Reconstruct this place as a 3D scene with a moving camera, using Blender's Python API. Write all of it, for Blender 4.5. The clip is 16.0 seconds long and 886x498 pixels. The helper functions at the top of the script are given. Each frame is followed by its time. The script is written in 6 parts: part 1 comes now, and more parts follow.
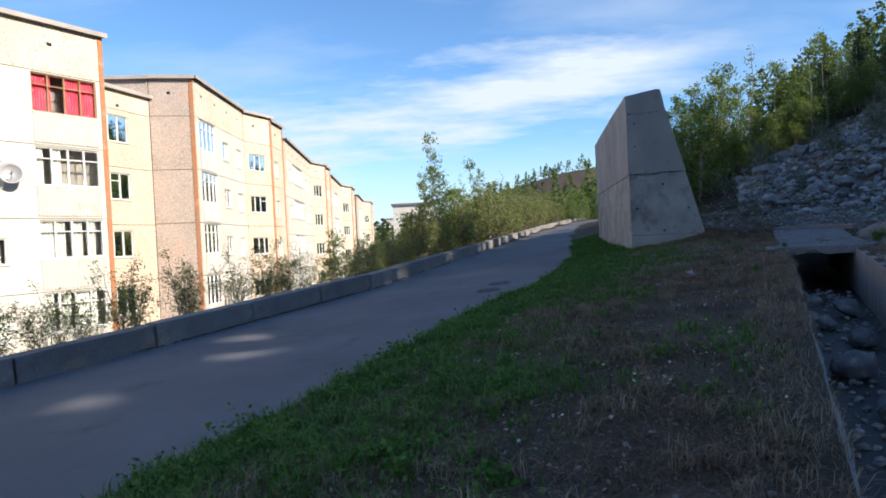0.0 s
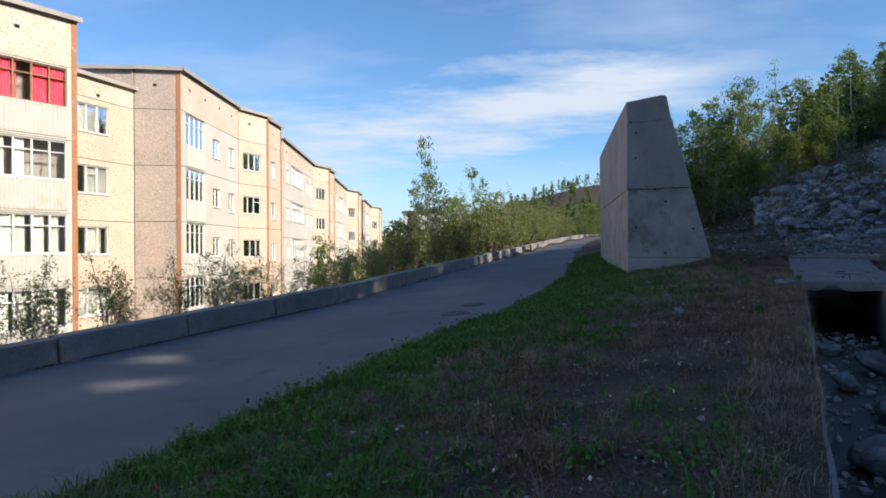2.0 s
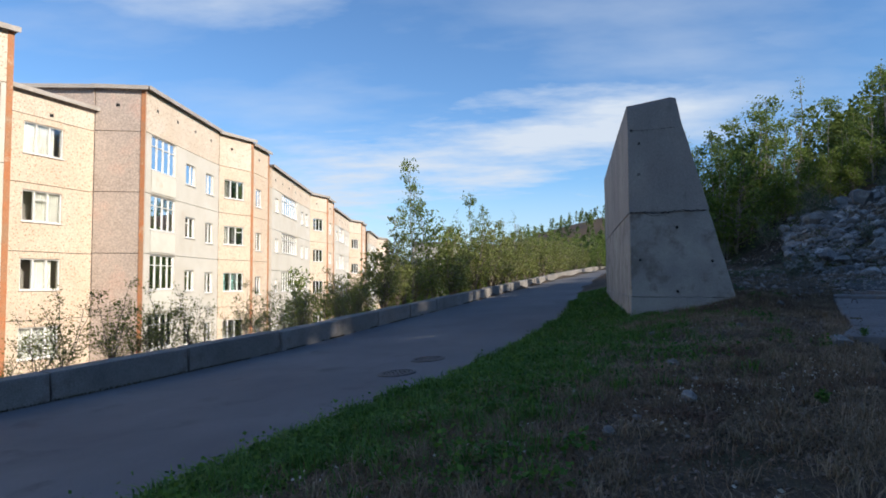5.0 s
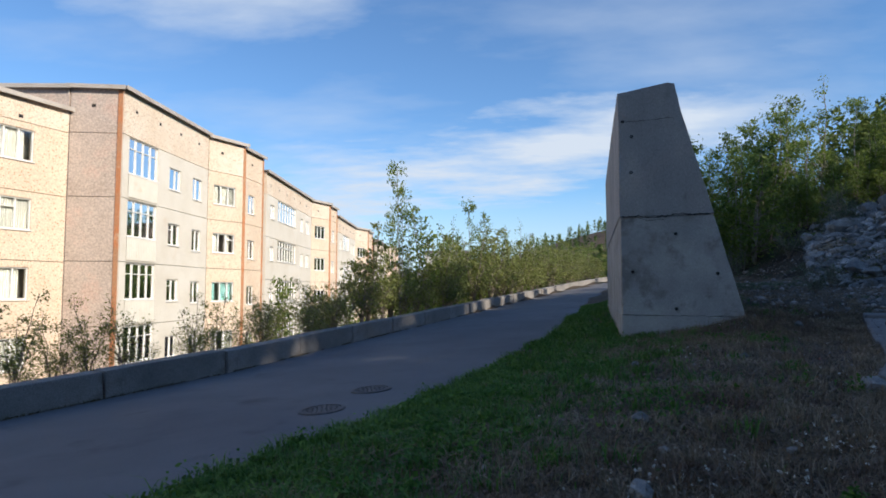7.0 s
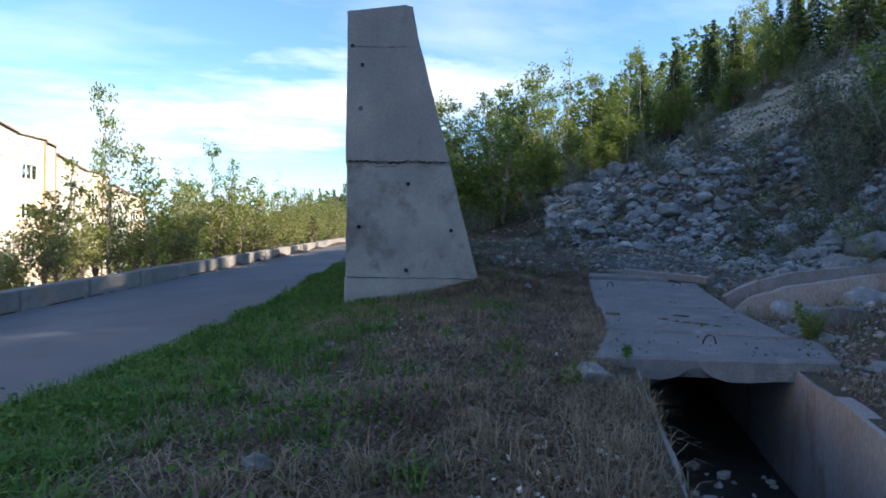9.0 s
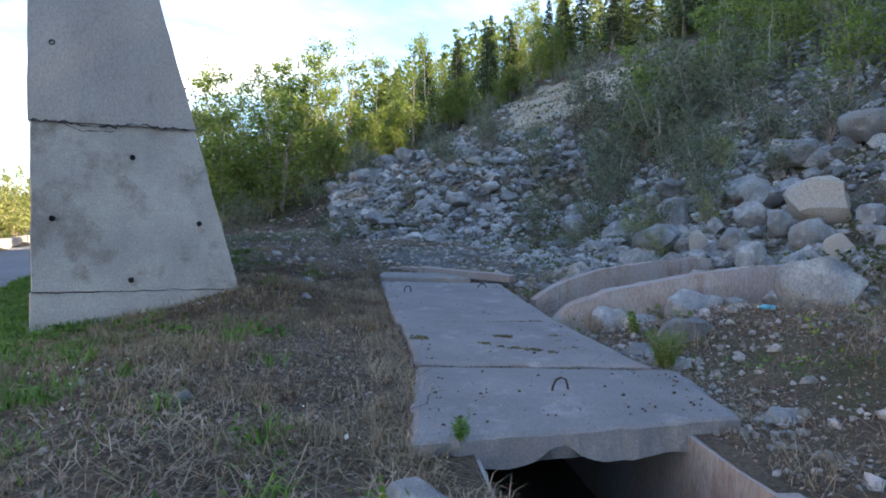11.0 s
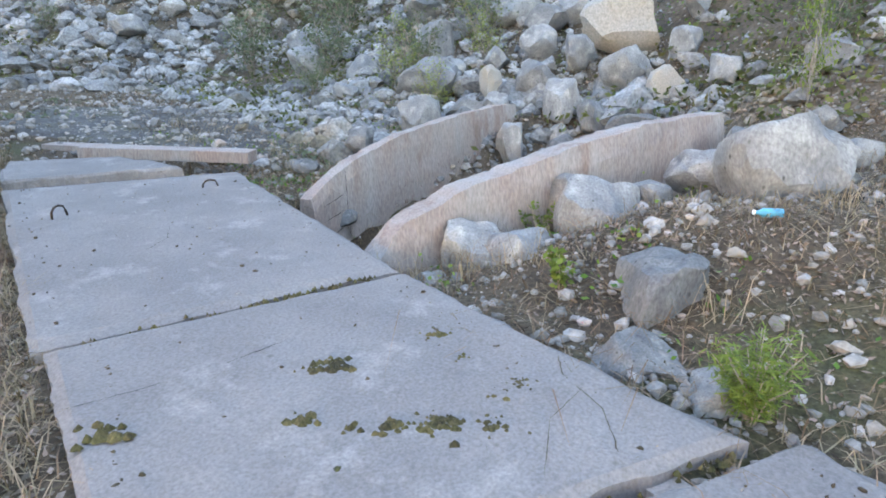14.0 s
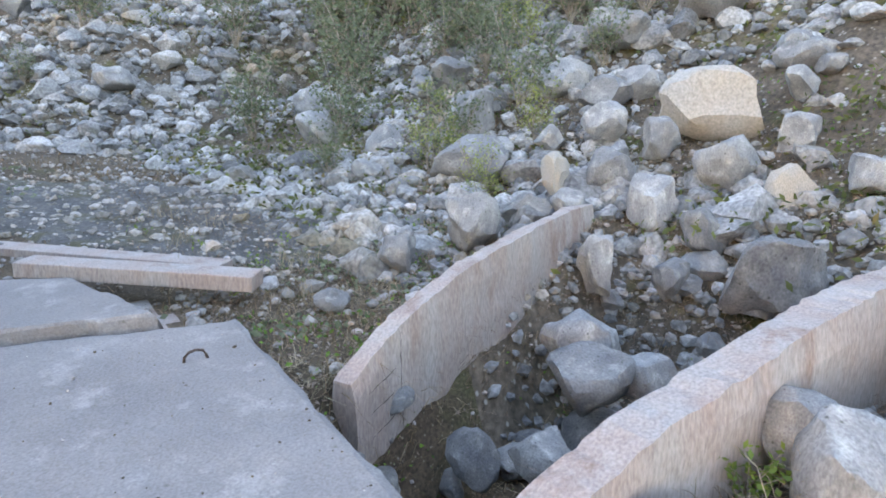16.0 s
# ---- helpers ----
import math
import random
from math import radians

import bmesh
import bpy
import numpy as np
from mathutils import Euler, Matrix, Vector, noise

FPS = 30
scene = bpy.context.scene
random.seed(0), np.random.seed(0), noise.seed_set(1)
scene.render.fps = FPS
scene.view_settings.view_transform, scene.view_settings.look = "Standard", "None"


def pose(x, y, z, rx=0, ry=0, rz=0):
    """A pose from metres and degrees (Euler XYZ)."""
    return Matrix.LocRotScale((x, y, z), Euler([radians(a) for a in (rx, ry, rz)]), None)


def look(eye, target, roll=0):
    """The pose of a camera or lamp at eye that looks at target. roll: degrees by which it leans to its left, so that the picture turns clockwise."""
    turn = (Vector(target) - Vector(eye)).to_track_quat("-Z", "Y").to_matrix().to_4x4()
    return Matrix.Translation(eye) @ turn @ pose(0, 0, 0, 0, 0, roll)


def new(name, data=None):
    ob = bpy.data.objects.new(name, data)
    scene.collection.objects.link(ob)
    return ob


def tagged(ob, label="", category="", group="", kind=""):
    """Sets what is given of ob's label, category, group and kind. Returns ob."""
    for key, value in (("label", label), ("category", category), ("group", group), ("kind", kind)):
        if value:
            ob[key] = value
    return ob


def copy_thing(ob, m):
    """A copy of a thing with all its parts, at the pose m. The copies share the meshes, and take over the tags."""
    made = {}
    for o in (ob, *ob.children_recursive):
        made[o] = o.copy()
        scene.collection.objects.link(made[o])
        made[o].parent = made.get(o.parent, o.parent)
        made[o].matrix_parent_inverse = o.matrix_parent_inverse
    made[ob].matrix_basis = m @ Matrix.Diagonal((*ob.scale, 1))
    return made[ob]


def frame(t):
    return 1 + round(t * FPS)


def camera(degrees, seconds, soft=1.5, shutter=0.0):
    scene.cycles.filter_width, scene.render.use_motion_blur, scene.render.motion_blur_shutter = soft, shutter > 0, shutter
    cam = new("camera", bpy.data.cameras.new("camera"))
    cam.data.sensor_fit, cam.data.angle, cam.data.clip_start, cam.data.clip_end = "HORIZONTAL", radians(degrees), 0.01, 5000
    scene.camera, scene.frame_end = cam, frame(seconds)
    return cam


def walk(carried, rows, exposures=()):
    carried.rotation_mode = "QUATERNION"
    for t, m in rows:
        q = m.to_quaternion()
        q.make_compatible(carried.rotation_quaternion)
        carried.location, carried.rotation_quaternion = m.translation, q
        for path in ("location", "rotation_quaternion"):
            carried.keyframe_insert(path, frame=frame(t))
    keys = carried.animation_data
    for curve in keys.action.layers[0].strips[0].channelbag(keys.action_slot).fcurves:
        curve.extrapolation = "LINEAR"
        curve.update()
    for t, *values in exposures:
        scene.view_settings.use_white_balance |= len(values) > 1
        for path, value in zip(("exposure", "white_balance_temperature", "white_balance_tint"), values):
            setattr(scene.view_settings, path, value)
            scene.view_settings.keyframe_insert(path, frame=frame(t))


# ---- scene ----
cam = camera(71.2, 16.0, soft=1.8)
METRES, EYE, TILT, LEAN, TURN = 19.5, 1.6, 0.0, 0.0, 0.0
ROWS = [
    (0.0, 0.0, 0.0, 0.0, -0.04, -0.78, 2.86),
    (0.5, 0.0164, 0.0291, 0.0058, 0.89, -0.46, 1.7),
    (1.0, 0.0298, 0.0538, 0.005, 0.58, -0.53, 0.65),
    (1.5, 0.0467, 0.076, 0.004, 1.15, -0.19, 0.71),
    (2.0, 0.0631, 0.1025, 0.0053, 1.45, 0.08, 0.34),
    (2.5, 0.0776, 0.1328, 0.0073, 1.39, 0.58, 0.11),
    (3.0, 0.0877, 0.163, 0.0082, 2.38, 0.51, -0.08),
    (3.5, 0.0944, 0.1932, 0.0082, 2.93, 1.58, 0.35),
    (4.0, 0.1049, 0.22, 0.0087, 3.57, 2.49, 0.51),
    (4.5, 0.1184, 0.2505, 0.0104, 3.09, 2.8, 0.38),
    (7.0, 0.1878, 0.3831, 0.0177, 4.87, 3.84, 0.01),
    (7.5, 0.203, 0.4158, 0.0191, 5.64, 3.93, 0.22),
    (8.0, 0.2196, 0.4416, 0.019, 6.4, 3.5, 0.21),
    (8.5, 0.2362, 0.4737, 0.0178, 0.48, 1.0, -0.2),
    (9.0, 0.2537, 0.4957, 0.0194, -15.71, -0.11, -0.72),
    (11.5, 0.3207, 0.6341, 0.0275, -40.7, -3.12, -0.24),
    (12.0, 0.3381, 0.6632, 0.0267, -50.56, -9.25, -1.37),
    (12.5, 0.3547, 0.6914, 0.024, -59.65, -15.2, -1.82),
    (13.0, 0.3758, 0.7182, 0.0244, -62.3, -16.82, 0.3),
    (13.5, 0.398, 0.7429, 0.0308, -62.12, -16.95, 1.42),
    (14.0, 0.4199, 0.7652, 0.0371, -62.68, -16.63, 1.73),
    (14.5, 0.4452, 0.782, 0.0462, -62.26, -16.02, 1.7),
    (15.0, 0.4557, 0.8053, 0.0496, -59.84, -15.5, 0.89),
    (15.5, 0.477, 0.8251, 0.0508, -60.47, -15.14, 0.79),
    (16.0, 0.4975, 0.8467, 0.058, -63.4, -12.39, 0.05),
]
EXPOSURES = [(0.0, 0.56, 6350, 10), (2.5, 0.3, 6350, 10), (8.3, 0.27, 6350, 10), (8.7, 0.72, 6500, 10), (9.2, 1.43, 6800, 10), (11.3, 2.5, 8300, 13), (12.0, 3.52, 9800, 15),
             (12.6, 3.98, 10900, 18), (13.3, 3.62, 10900, 15), (14.0, 3.55, 10900, 14), (14.8, 3.42, 10900, 15), (15.5, 3.58, 11200, 17), (16.0, 3.62, 11500, 17)]
walk(cam, [(t, pose(0, 0, EYE, TILT, LEAN, TURN) @ pose(METRES * x, METRES * y, METRES * z, 90 + pitch, roll, yaw))
           for t, x, y, z, yaw, pitch, roll in ROWS], EXPOSURES)

# ---- world and sun ----
SUN_BEARING, SUN_HEIGHT = 122.0, 33.5   # degrees clockwise from +y; above the horizon
world = bpy.data.worlds.new("sky")
scene.world = world
world.use_nodes = True
wn, wl = world.node_tree.nodes, world.node_tree.links
wn.clear()


def wmath(op, a, b=None, c=None, clamp=False):
    n = wn.new("ShaderNodeMath")
    n.operation, n.use_clamp = op, clamp
    for i, v in enumerate((a, b, c)):
        if v is None:
            continue
        if isinstance(v, (int, float)):
            n.inputs[i].default_value = v
        else:
            wl.new(v, n.inputs[i])
    return n.outputs[0]


w_out = wn.new("ShaderNodeOutputWorld")
w_bg = wn.new("ShaderNodeBackground")
sky = wn.new("ShaderNodeTexSky")
sky.sky_type, sky.sun_disc = "NISHITA", False
sky.sun_elevation, sky.sun_rotation = radians(SUN_HEIGHT), radians(SUN_BEARING)
sky.dust_density, sky.ozone_density, sky.air_density = 0.4, 3.0, 1.0
w_bg.inputs["Strength"].default_value = 0.11
w_co = wn.new("ShaderNodeTexCoord")
w_sep = wn.new("ShaderNodeSeparateXYZ")
wl.new(w_co.outputs["Generated"], w_sep.inputs[0])
dx, dy, dz = w_sep.outputs
bearing = wmath("MULTIPLY", wmath("ARCTAN2", dx, dy), 57.3)
height = wmath("MULTIPLY", wmath("ARCSINE", dz), 57.3)
# cirrus: noise on a flat layer high above
w_div = wmath("ADD", wmath("MAXIMUM", dz, 0.0), 0.12)
w_flat = wn.new("ShaderNodeCombineXYZ")
wl.new(wmath("DIVIDE", dx, w_div), w_flat.inputs[0])
wl.new(wmath("MULTIPLY", wmath("DIVIDE", dy, w_div), 1.9), w_flat.inputs[1])


def sky_noise(scale, detail, rough, off):
    n = wn.new("ShaderNodeTexNoise")
    mp = wn.new("ShaderNodeMapping")
    mp.inputs["Location"].default_value = (off, off * 0.7, 0.3)
    mp.inputs["Rotation"].default_value = (0, 0, 0.35)
    wl.new(w_flat.outputs[0], mp.inputs["Vector"])
    wl.new(mp.outputs[0], n.inputs["Vector"])
    n.inputs["Scale"].default_value, n.inputs["Detail"].default_value, n.inputs["Roughness"].default_value = scale, detail, rough
    return n.outputs["Fac"]


wisps = wmath("MULTIPLY_ADD", wmath("SUBTRACT", sky_noise(0.9, 7, 0.55, 3.1), 0.47), 3.0, 0.0, clamp=True)
ragged = sky_noise(1.6, 8, 0.6, 8.4)
# one long bank of cloud over the road, rising to the right
bank_mid = wmath("MULTIPLY_ADD", bearing, 0.17, 11.3)
bank_off = wmath("ABSOLUTE", wmath("SUBTRACT", height, bank_mid))
bank = wmath("SUBTRACT", 1.0, wmath("DIVIDE", bank_off, 4.6))
bank_ends = wmath("MULTIPLY", wmath("DIVIDE", wmath("ADD", bearing, 27.0), 14.0, clamp=True),
                  wmath("DIVIDE", wmath("SUBTRACT", 30.0, bearing), 14.0, clamp=True))
bank = wmath("ADD", bank, wmath("MULTIPLY", wmath("SUBTRACT", ragged, 0.5), 3.2))
bank = wmath("MULTIPLY", wmath("MULTIPLY", wmath("MAXIMUM", bank, 0.0), bank_ends), 0.95, clamp=True)
low = wmath("MULTIPLY", wmath("SUBTRACT", 1.0, wmath("DIVIDE", wmath("ABSOLUTE", height), 9.0), clamp=True), 0.75)
puff = wmath("ADD", wmath("POWER", wmath("DIVIDE", wmath("ADD", bearing, 27.0), 15.0), 2.0), wmath("POWER", wmath("DIVIDE", wmath("SUBTRACT", height, 27.0), 6.5), 2.0))
puff = wmath("MULTIPLY", wmath("ADD", wmath("SUBTRACT", 1.0, puff), wmath("MULTIPLY", wmath("SUBTRACT", ragged, 0.5), 3.0)), 0.55, clamp=True)
cover = wmath("MAXIMUM", wmath("MAXIMUM", wmath("MULTIPLY", wisps, 0.46), wmath("MAXIMUM", bank, puff)), low, clamp=True)
w_mix = wn.new("ShaderNodeMix")
w_mix.data_type = "RGBA"
wl.new(cover, w_mix.inputs["Factor"])
w_tint = wn.new("ShaderNodeMix")
w_tint.data_type, w_tint.blend_type = "RGBA", "MULTIPLY"
w_tint.inputs["Factor"].default_value = 1.0
w_tint.inputs["B"].default_value = (0.88, 1.12, 1.3, 1)
wl.new(sky.outputs[0], w_tint.inputs["A"])
wl.new(w_tint.outputs["Result"], w_mix.inputs["A"])
w_mix.inputs["B"].default_value = (5.2, 5.8, 6.6, 1)
wl.new(w_mix.outputs["Result"], w_bg.inputs["Color"])
wl.new(w_bg.outputs[0], w_out.inputs["Surface"])

sun_data = bpy.data.lights.new("sun", "SUN")
sun_data.energy, sun_data.angle, sun_data.color = 5.0, radians(0.5), (1.0, 0.88, 0.72)
sun = new("sun", sun_data)
sb, sh = radians(SUN_BEARING), radians(SUN_HEIGHT)
sun.matrix_world = look(Vector((math.sin(sb) * math.cos(sh), math.cos(sb) * math.cos(sh), math.sin(sh))) * 100, (0, 0, 0))

# ---- materials ----
RNG = np.random.default_rng(7)


def surface(name, c1, c2, scale=1.0, c3=None, c3_scale=0.6, c3_from=0.55, grain=0.35, grain_scale=40.0, rough=0.85, bump=0.25,
            bump_scale=25.0, island=0.0, each=0.0, speck=None, speck_scale=60.0, speck_size=0.25, metal=0.0, leafy=0.0, stretch=(1, 1, 1), gloss=0.3):
    """Two colours in broad patches, an optional third as stains, fine grain, specks and relief, all in metres."""
    m = bpy.data.materials.new(name)
    m.use_nodes = True
    nt, ln = m.node_tree.nodes, m.node_tree.links
    b = nt["Principled BSDF"]
    b.inputs["Roughness"].default_value, b.inputs["Metallic"].default_value = rough, metal
    b.inputs["Specular IOR Level"].default_value = gloss
    co = nt.new("ShaderNodeTexCoord")
    mp = nt.new("ShaderNodeMapping")
    mp.inputs["Scale"].default_value = stretch
    ln.new(co.outputs["Object"], mp.inputs["Vector"])

    def noise_at(s, detail=5.0, r=0.6):
        n = nt.new("ShaderNodeTexNoise")
        n.inputs["Scale"].default_value, n.inputs["Detail"].default_value, n.inputs["Roughness"].default_value = s, detail, r
        ln.new(mp.outputs[0], n.inputs["Vector"])
        return n.outputs["Fac"]

    def ramp(fac, a, c):
        n = nt.new("ShaderNodeMapRange")
        n.inputs["From Min"].default_value, n.inputs["From Max"].default_value = a, c
        ln.new(fac, n.inputs["Value"])
        return n.outputs[0]

    def mix(fac, a, c, how="MIX"):
        n = nt.new("ShaderNodeMix")
        n.data_type, n.blend_type = "RGBA", how
        for key, v in (("Factor", fac), ("A", a), ("B", c)):
            if isinstance(v, tuple):
                n.inputs[key].default_value = (*v, 1)
            elif isinstance(v, (int, float)):
                n.inputs[key].default_value = v
            else:
                ln.new(v, n.inputs[key])
        return n.outputs["Result"]

    col = mix(ramp(noise_at(scale), 0.36, 0.64), c1, c2)
    if c3:
        col = mix(ramp(noise_at(c3_scale, 6, 0.65), c3_from, c3_from + 0.12), col, c3)
    fine = noise_at(grain_scale, 3)
    if grain:
        g = ramp(fine, 0.3, 0.7)
        n = nt.new("ShaderNodeMath")
        n.operation = "MULTIPLY_ADD"
        ln.new(g, n.inputs[0])
        n.inputs[1].default_value, n.inputs[2].default_value = grain * 2, 1 - grain
        comb = nt.new("ShaderNodeCombineColor")
        for i in range(3):
            ln.new(n.outputs[0], comb.inputs[i])
        col = mix(1.0, col, comb.outputs[0], "MULTIPLY")
    if speck:
        v = nt.new("ShaderNodeTexVoronoi")
        v.inputs["Scale"].default_value = speck_scale
        ln.new(mp.outputs[0], v.inputs["Vector"])
        col = mix(ramp(v.outputs["Distance"], speck_size, speck_size - 0.12), col, speck)
    if island or each:
        if island:
            src = nt.new("ShaderNodeNewGeometry").outputs["Random Per Island"]
        else:
            src = nt.new("ShaderNodeObjectInfo").outputs["Random"]
        k = island or each
        hsv = nt.new("ShaderNodeHueSaturation")
        n = nt.new("ShaderNodeMath")
        n.operation = "MULTIPLY_ADD"
        ln.new(src, n.inputs[0])
        n.inputs[1].default_value, n.inputs[2].default_value = 2 * k, 1 - k
        ln.new(n.outputs[0], hsv.inputs["Value"])
        n2 = nt.new("ShaderNodeMath")
        n2.operation = "MULTIPLY_ADD"
        ln.new(src, n2.inputs[0])
        n2.inputs[1].default_value, n2.inputs[2].default_value = -0.08 * k, 0.5 + 0.04 * k
        ln.new(n2.outputs[0], hsv.inputs["Hue"])
        ln.new(col, hsv.inputs["Color"])
        col = hsv.outputs[0]
    ln.new(col, b.inputs["Base Color"])
    if bump:
        bp = nt.new("ShaderNodeBump")
        bp.inputs["Strength"].default_value, bp.inputs["Distance"].default_value = bump, 0.02
        ln.new(noise_at(bump_scale, 6, 0.65), bp.inputs["Height"])
        ln.new(bp.outputs[0], b.inputs["Normal"])
    if leafy:
        tr = nt.new("ShaderNodeBsdfTranslucent")
        ln.new(col, tr.inputs["Color"])
        ms = nt.new("ShaderNodeMixShader")
        ms.inputs[0].default_value = leafy
        ln.new(b.outputs[0], ms.inputs[1])
        ln.new(tr.outputs[0], ms.inputs[2])
        ln.new(ms.outputs[0], nt["Material Output"].inputs["Surface"])
    return m


M_ROAD = surface("asphalt", (0.125, 0.127, 0.14), (0.165, 0.167, 0.178), 0.35, (0.105, 0.105, 0.113), 0.9, 0.58, 0.3, 180, 0.9, 0.35, 150)
M_SOIL = surface("soil", (0.05, 0.034, 0.023), (0.1, 0.07, 0.047), 1.1, (0.055, 0.056, 0.024), 0.5, 0.57, 0.5, 35, 0.95, 0.8, 30,
                 speck=(0.2, 0.18, 0.14), speck_scale=22, speck_size=0.2)
M_CONC = surface("weathered concrete", (0.25, 0.24, 0.24), (0.34, 0.32, 0.305), 0.7, (0.17, 0.165, 0.16), 1.1, 0.58, 0.2, 60, 0.9, 0.35, 30,
                 stretch=(1, 1, 0.45))
M_CONC_LOW = surface("stained concrete", (0.27, 0.26, 0.255), (0.37, 0.36, 0.34), 1.1, (0.2, 0.185, 0.17), 1.6, 0.52, 0.22, 60, 0.9, 0.4, 30)
M_SLAB = surface("slab concrete", (0.175, 0.162, 0.16), (0.215, 0.198, 0.193), 1.6, (0.262, 0.244, 0.237), 3.0, 0.56, 0.2, 70, 0.95, 0.35, 45,
                 speck=(0.11, 0.1, 0.09), speck_scale=6, speck_size=0.1, gloss=0.15)
M_PINK = surface("iron-stained concrete", (0.285, 0.215, 0.193), (0.3, 0.272, 0.26), 2.6, (0.235, 0.165, 0.143), 3.4, 0.55, 0.24, 60, 0.9, 0.5, 30,
                 stretch=(1, 1, 0.3))
M_KERB = surface("kerb concrete", (0.22, 0.21, 0.2), (0.31, 0.29, 0.27), 0.9, (0.17, 0.13, 0.115), 0.8, 0.58, 0.25, 50, 0.9, 0.5, 25, each=0.12)
M_ROCK = surface("lichen-spotted granite", (0.158, 0.16, 0.167), (0.258, 0.254, 0.247), 2.6, (0.33, 0.325, 0.308), 5.0, 0.56, 0.26, 45, 0.97, 0.9, 12, each=0.24,
                 speck=(0.075, 0.075, 0.07), speck_scale=10, speck_size=0.16, gloss=0.12)
M_ROCK_MANY = surface("scree granite", (0.14, 0.144, 0.15), (0.295, 0.288, 0.28), 1.3, (0.2, 0.16, 0.115), 0.45, 0.54, 0.4, 20, 0.95, 0.6, 12, island=0.42, gloss=0.12)
M_GRAVEL = surface("pale gravel", (0.19, 0.178, 0.175), (0.3, 0.275, 0.255), 0.8, (0.3, 0.22, 0.16), 1.5, 0.54, 0.3, 30, 0.9, 0.3, 20, island=0.4)
M_LITTER = surface("leaf litter", (0.15, 0.108, 0.085), (0.25, 0.2, 0.17), 2.5, (0.1, 0.065, 0.05), 3.0, 0.54, 0.2, 60, 0.9, 0, 1, island=0.45)
M_TAN = surface("pale tan granite", (0.32, 0.275, 0.23), (0.3, 0.28, 0.26), 2.0, None, 1, 1, 0.25, 45, 0.85, 0.4, 20)
M_SAND = surface("bare sandy bank", (0.25, 0.2, 0.155), (0.34, 0.285, 0.225), 0.9, (0.2, 0.14, 0.1), 0.8, 0.55, 0.35, 25, 0.95, 0.6, 20)
M_HILL = surface("stony hillside soil", (0.06, 0.044, 0.032), (0.13, 0.1, 0.075), 0.7, (0.07, 0.066, 0.02), 0.8, 0.53, 0.5, 14, 0.95, 0.9, 12,
                 speck=(0.27, 0.25, 0.22), speck_scale=9, speck_size=0.24)
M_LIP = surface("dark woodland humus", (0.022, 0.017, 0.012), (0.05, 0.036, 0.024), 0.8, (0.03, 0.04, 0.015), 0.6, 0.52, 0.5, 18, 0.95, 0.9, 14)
M_SILT = surface("wet grey silt", (0.04, 0.038, 0.037), (0.085, 0.08, 0.078), 2.6, (0.06, 0.052, 0.028), 1.8, 0.52, 0.5, 26, 0.75, 1.0, 14,
                 speck=(0.17, 0.17, 0.175), speck_scale=9, speck_size=0.26)
M_GRASS = surface("green grass", (0.06, 0.15, 0.022), (0.1, 0.2, 0.035), 1.2, None, 1, 1, 0, 40, 0.7, 0, 1, island=0.4, leafy=0.25)
M_SPROUT = surface("fresh sprout leaf", (0.105, 0.17, 0.035), (0.16, 0.22, 0.05), 3, None, 1, 1, 0, 40, 0.7, 0, 1, island=0.35, leafy=0.3)
M_DRY = surface("dry grass", (0.135, 0.09, 0.05), (0.225, 0.16, 0.098), 1.5, (0.095, 0.052, 0.034), 1.0, 0.52, 0, 40, 0.85, 0, 1, island=0.45, leafy=0.15)
M_STRAW = surface("pale straw", (0.23, 0.172, 0.112), (0.35, 0.275, 0.185), 1.5, (0.165, 0.105, 0.075), 1.0, 0.54, 0, 40, 0.85, 0, 1, island=0.4, leafy=0.15)
M_STALK = surface("dead stalk", (0.13, 0.075, 0.045), (0.24, 0.16, 0.105), 3, None, 1, 1, 0.2, 60, 0.9, 0, 1, island=0.3)
M_LEAF = surface("birch leaf", (0.13, 0.195, 0.04), (0.2, 0.265, 0.065), 0.5, None, 1, 1, 0, 40, 0.6, 0, 1, island=0.35, leafy=0.5)
M_WILLOW = surface("willow leaf", (0.19, 0.225, 0.065), (0.26, 0.29, 0.1), 0.6, None, 1, 1, 0, 40, 0.6, 0, 1, island=0.35, leafy=0.5)
M_GREYLEAF = surface("grey willow leaf", (0.11, 0.14, 0.08), (0.15, 0.17, 0.11), 0.6, None, 1, 1, 0, 40, 0.7, 0, 1, island=0.3, leafy=0.35)
M_HERB = surface("olive herb leaf", (0.06, 0.075, 0.025), (0.12, 0.135, 0.045), 0.7, (0.13, 0.095, 0.035), 0.6, 0.55, 0, 40, 0.8, 0, 1, island=0.4, leafy=0.25)
M_NEEDLE = surface("spruce needles", (0.03, 0.06, 0.025), (0.05, 0.085, 0.03), 0.8, None, 1, 1, 0, 40, 0.7, 0, 1, island=0.35, leafy=0.1)
M_WOODS = surface("far leaves", (0.08, 0.13, 0.03), (0.13, 0.175, 0.045), 0.02, (0.045, 0.08, 0.028), 0.03, 0.52, 0, 40, 0.8, 0, 1, island=0.3, leafy=0.3)
M_BARK = surface("bark", (0.22, 0.18, 0.14), (0.32, 0.28, 0.24), 3, (0.07, 0.055, 0.045), 5, 0.5, 0.3, 60, 0.9, 0.4, 40)
M_BIRCH = surface("birch bark", (0.3, 0.28, 0.25), (0.22, 0.195, 0.165), 3, (0.06, 0.05, 0.045), 6, 0.56, 0.2, 60, 0.85, 0.3, 40)
M_IRON = surface("rusty iron", (0.06, 0.045, 0.04), (0.1, 0.06, 0.045), 8, None, 1, 1, 0.3, 90, 0.7, 0.4, 60, metal=0.5)
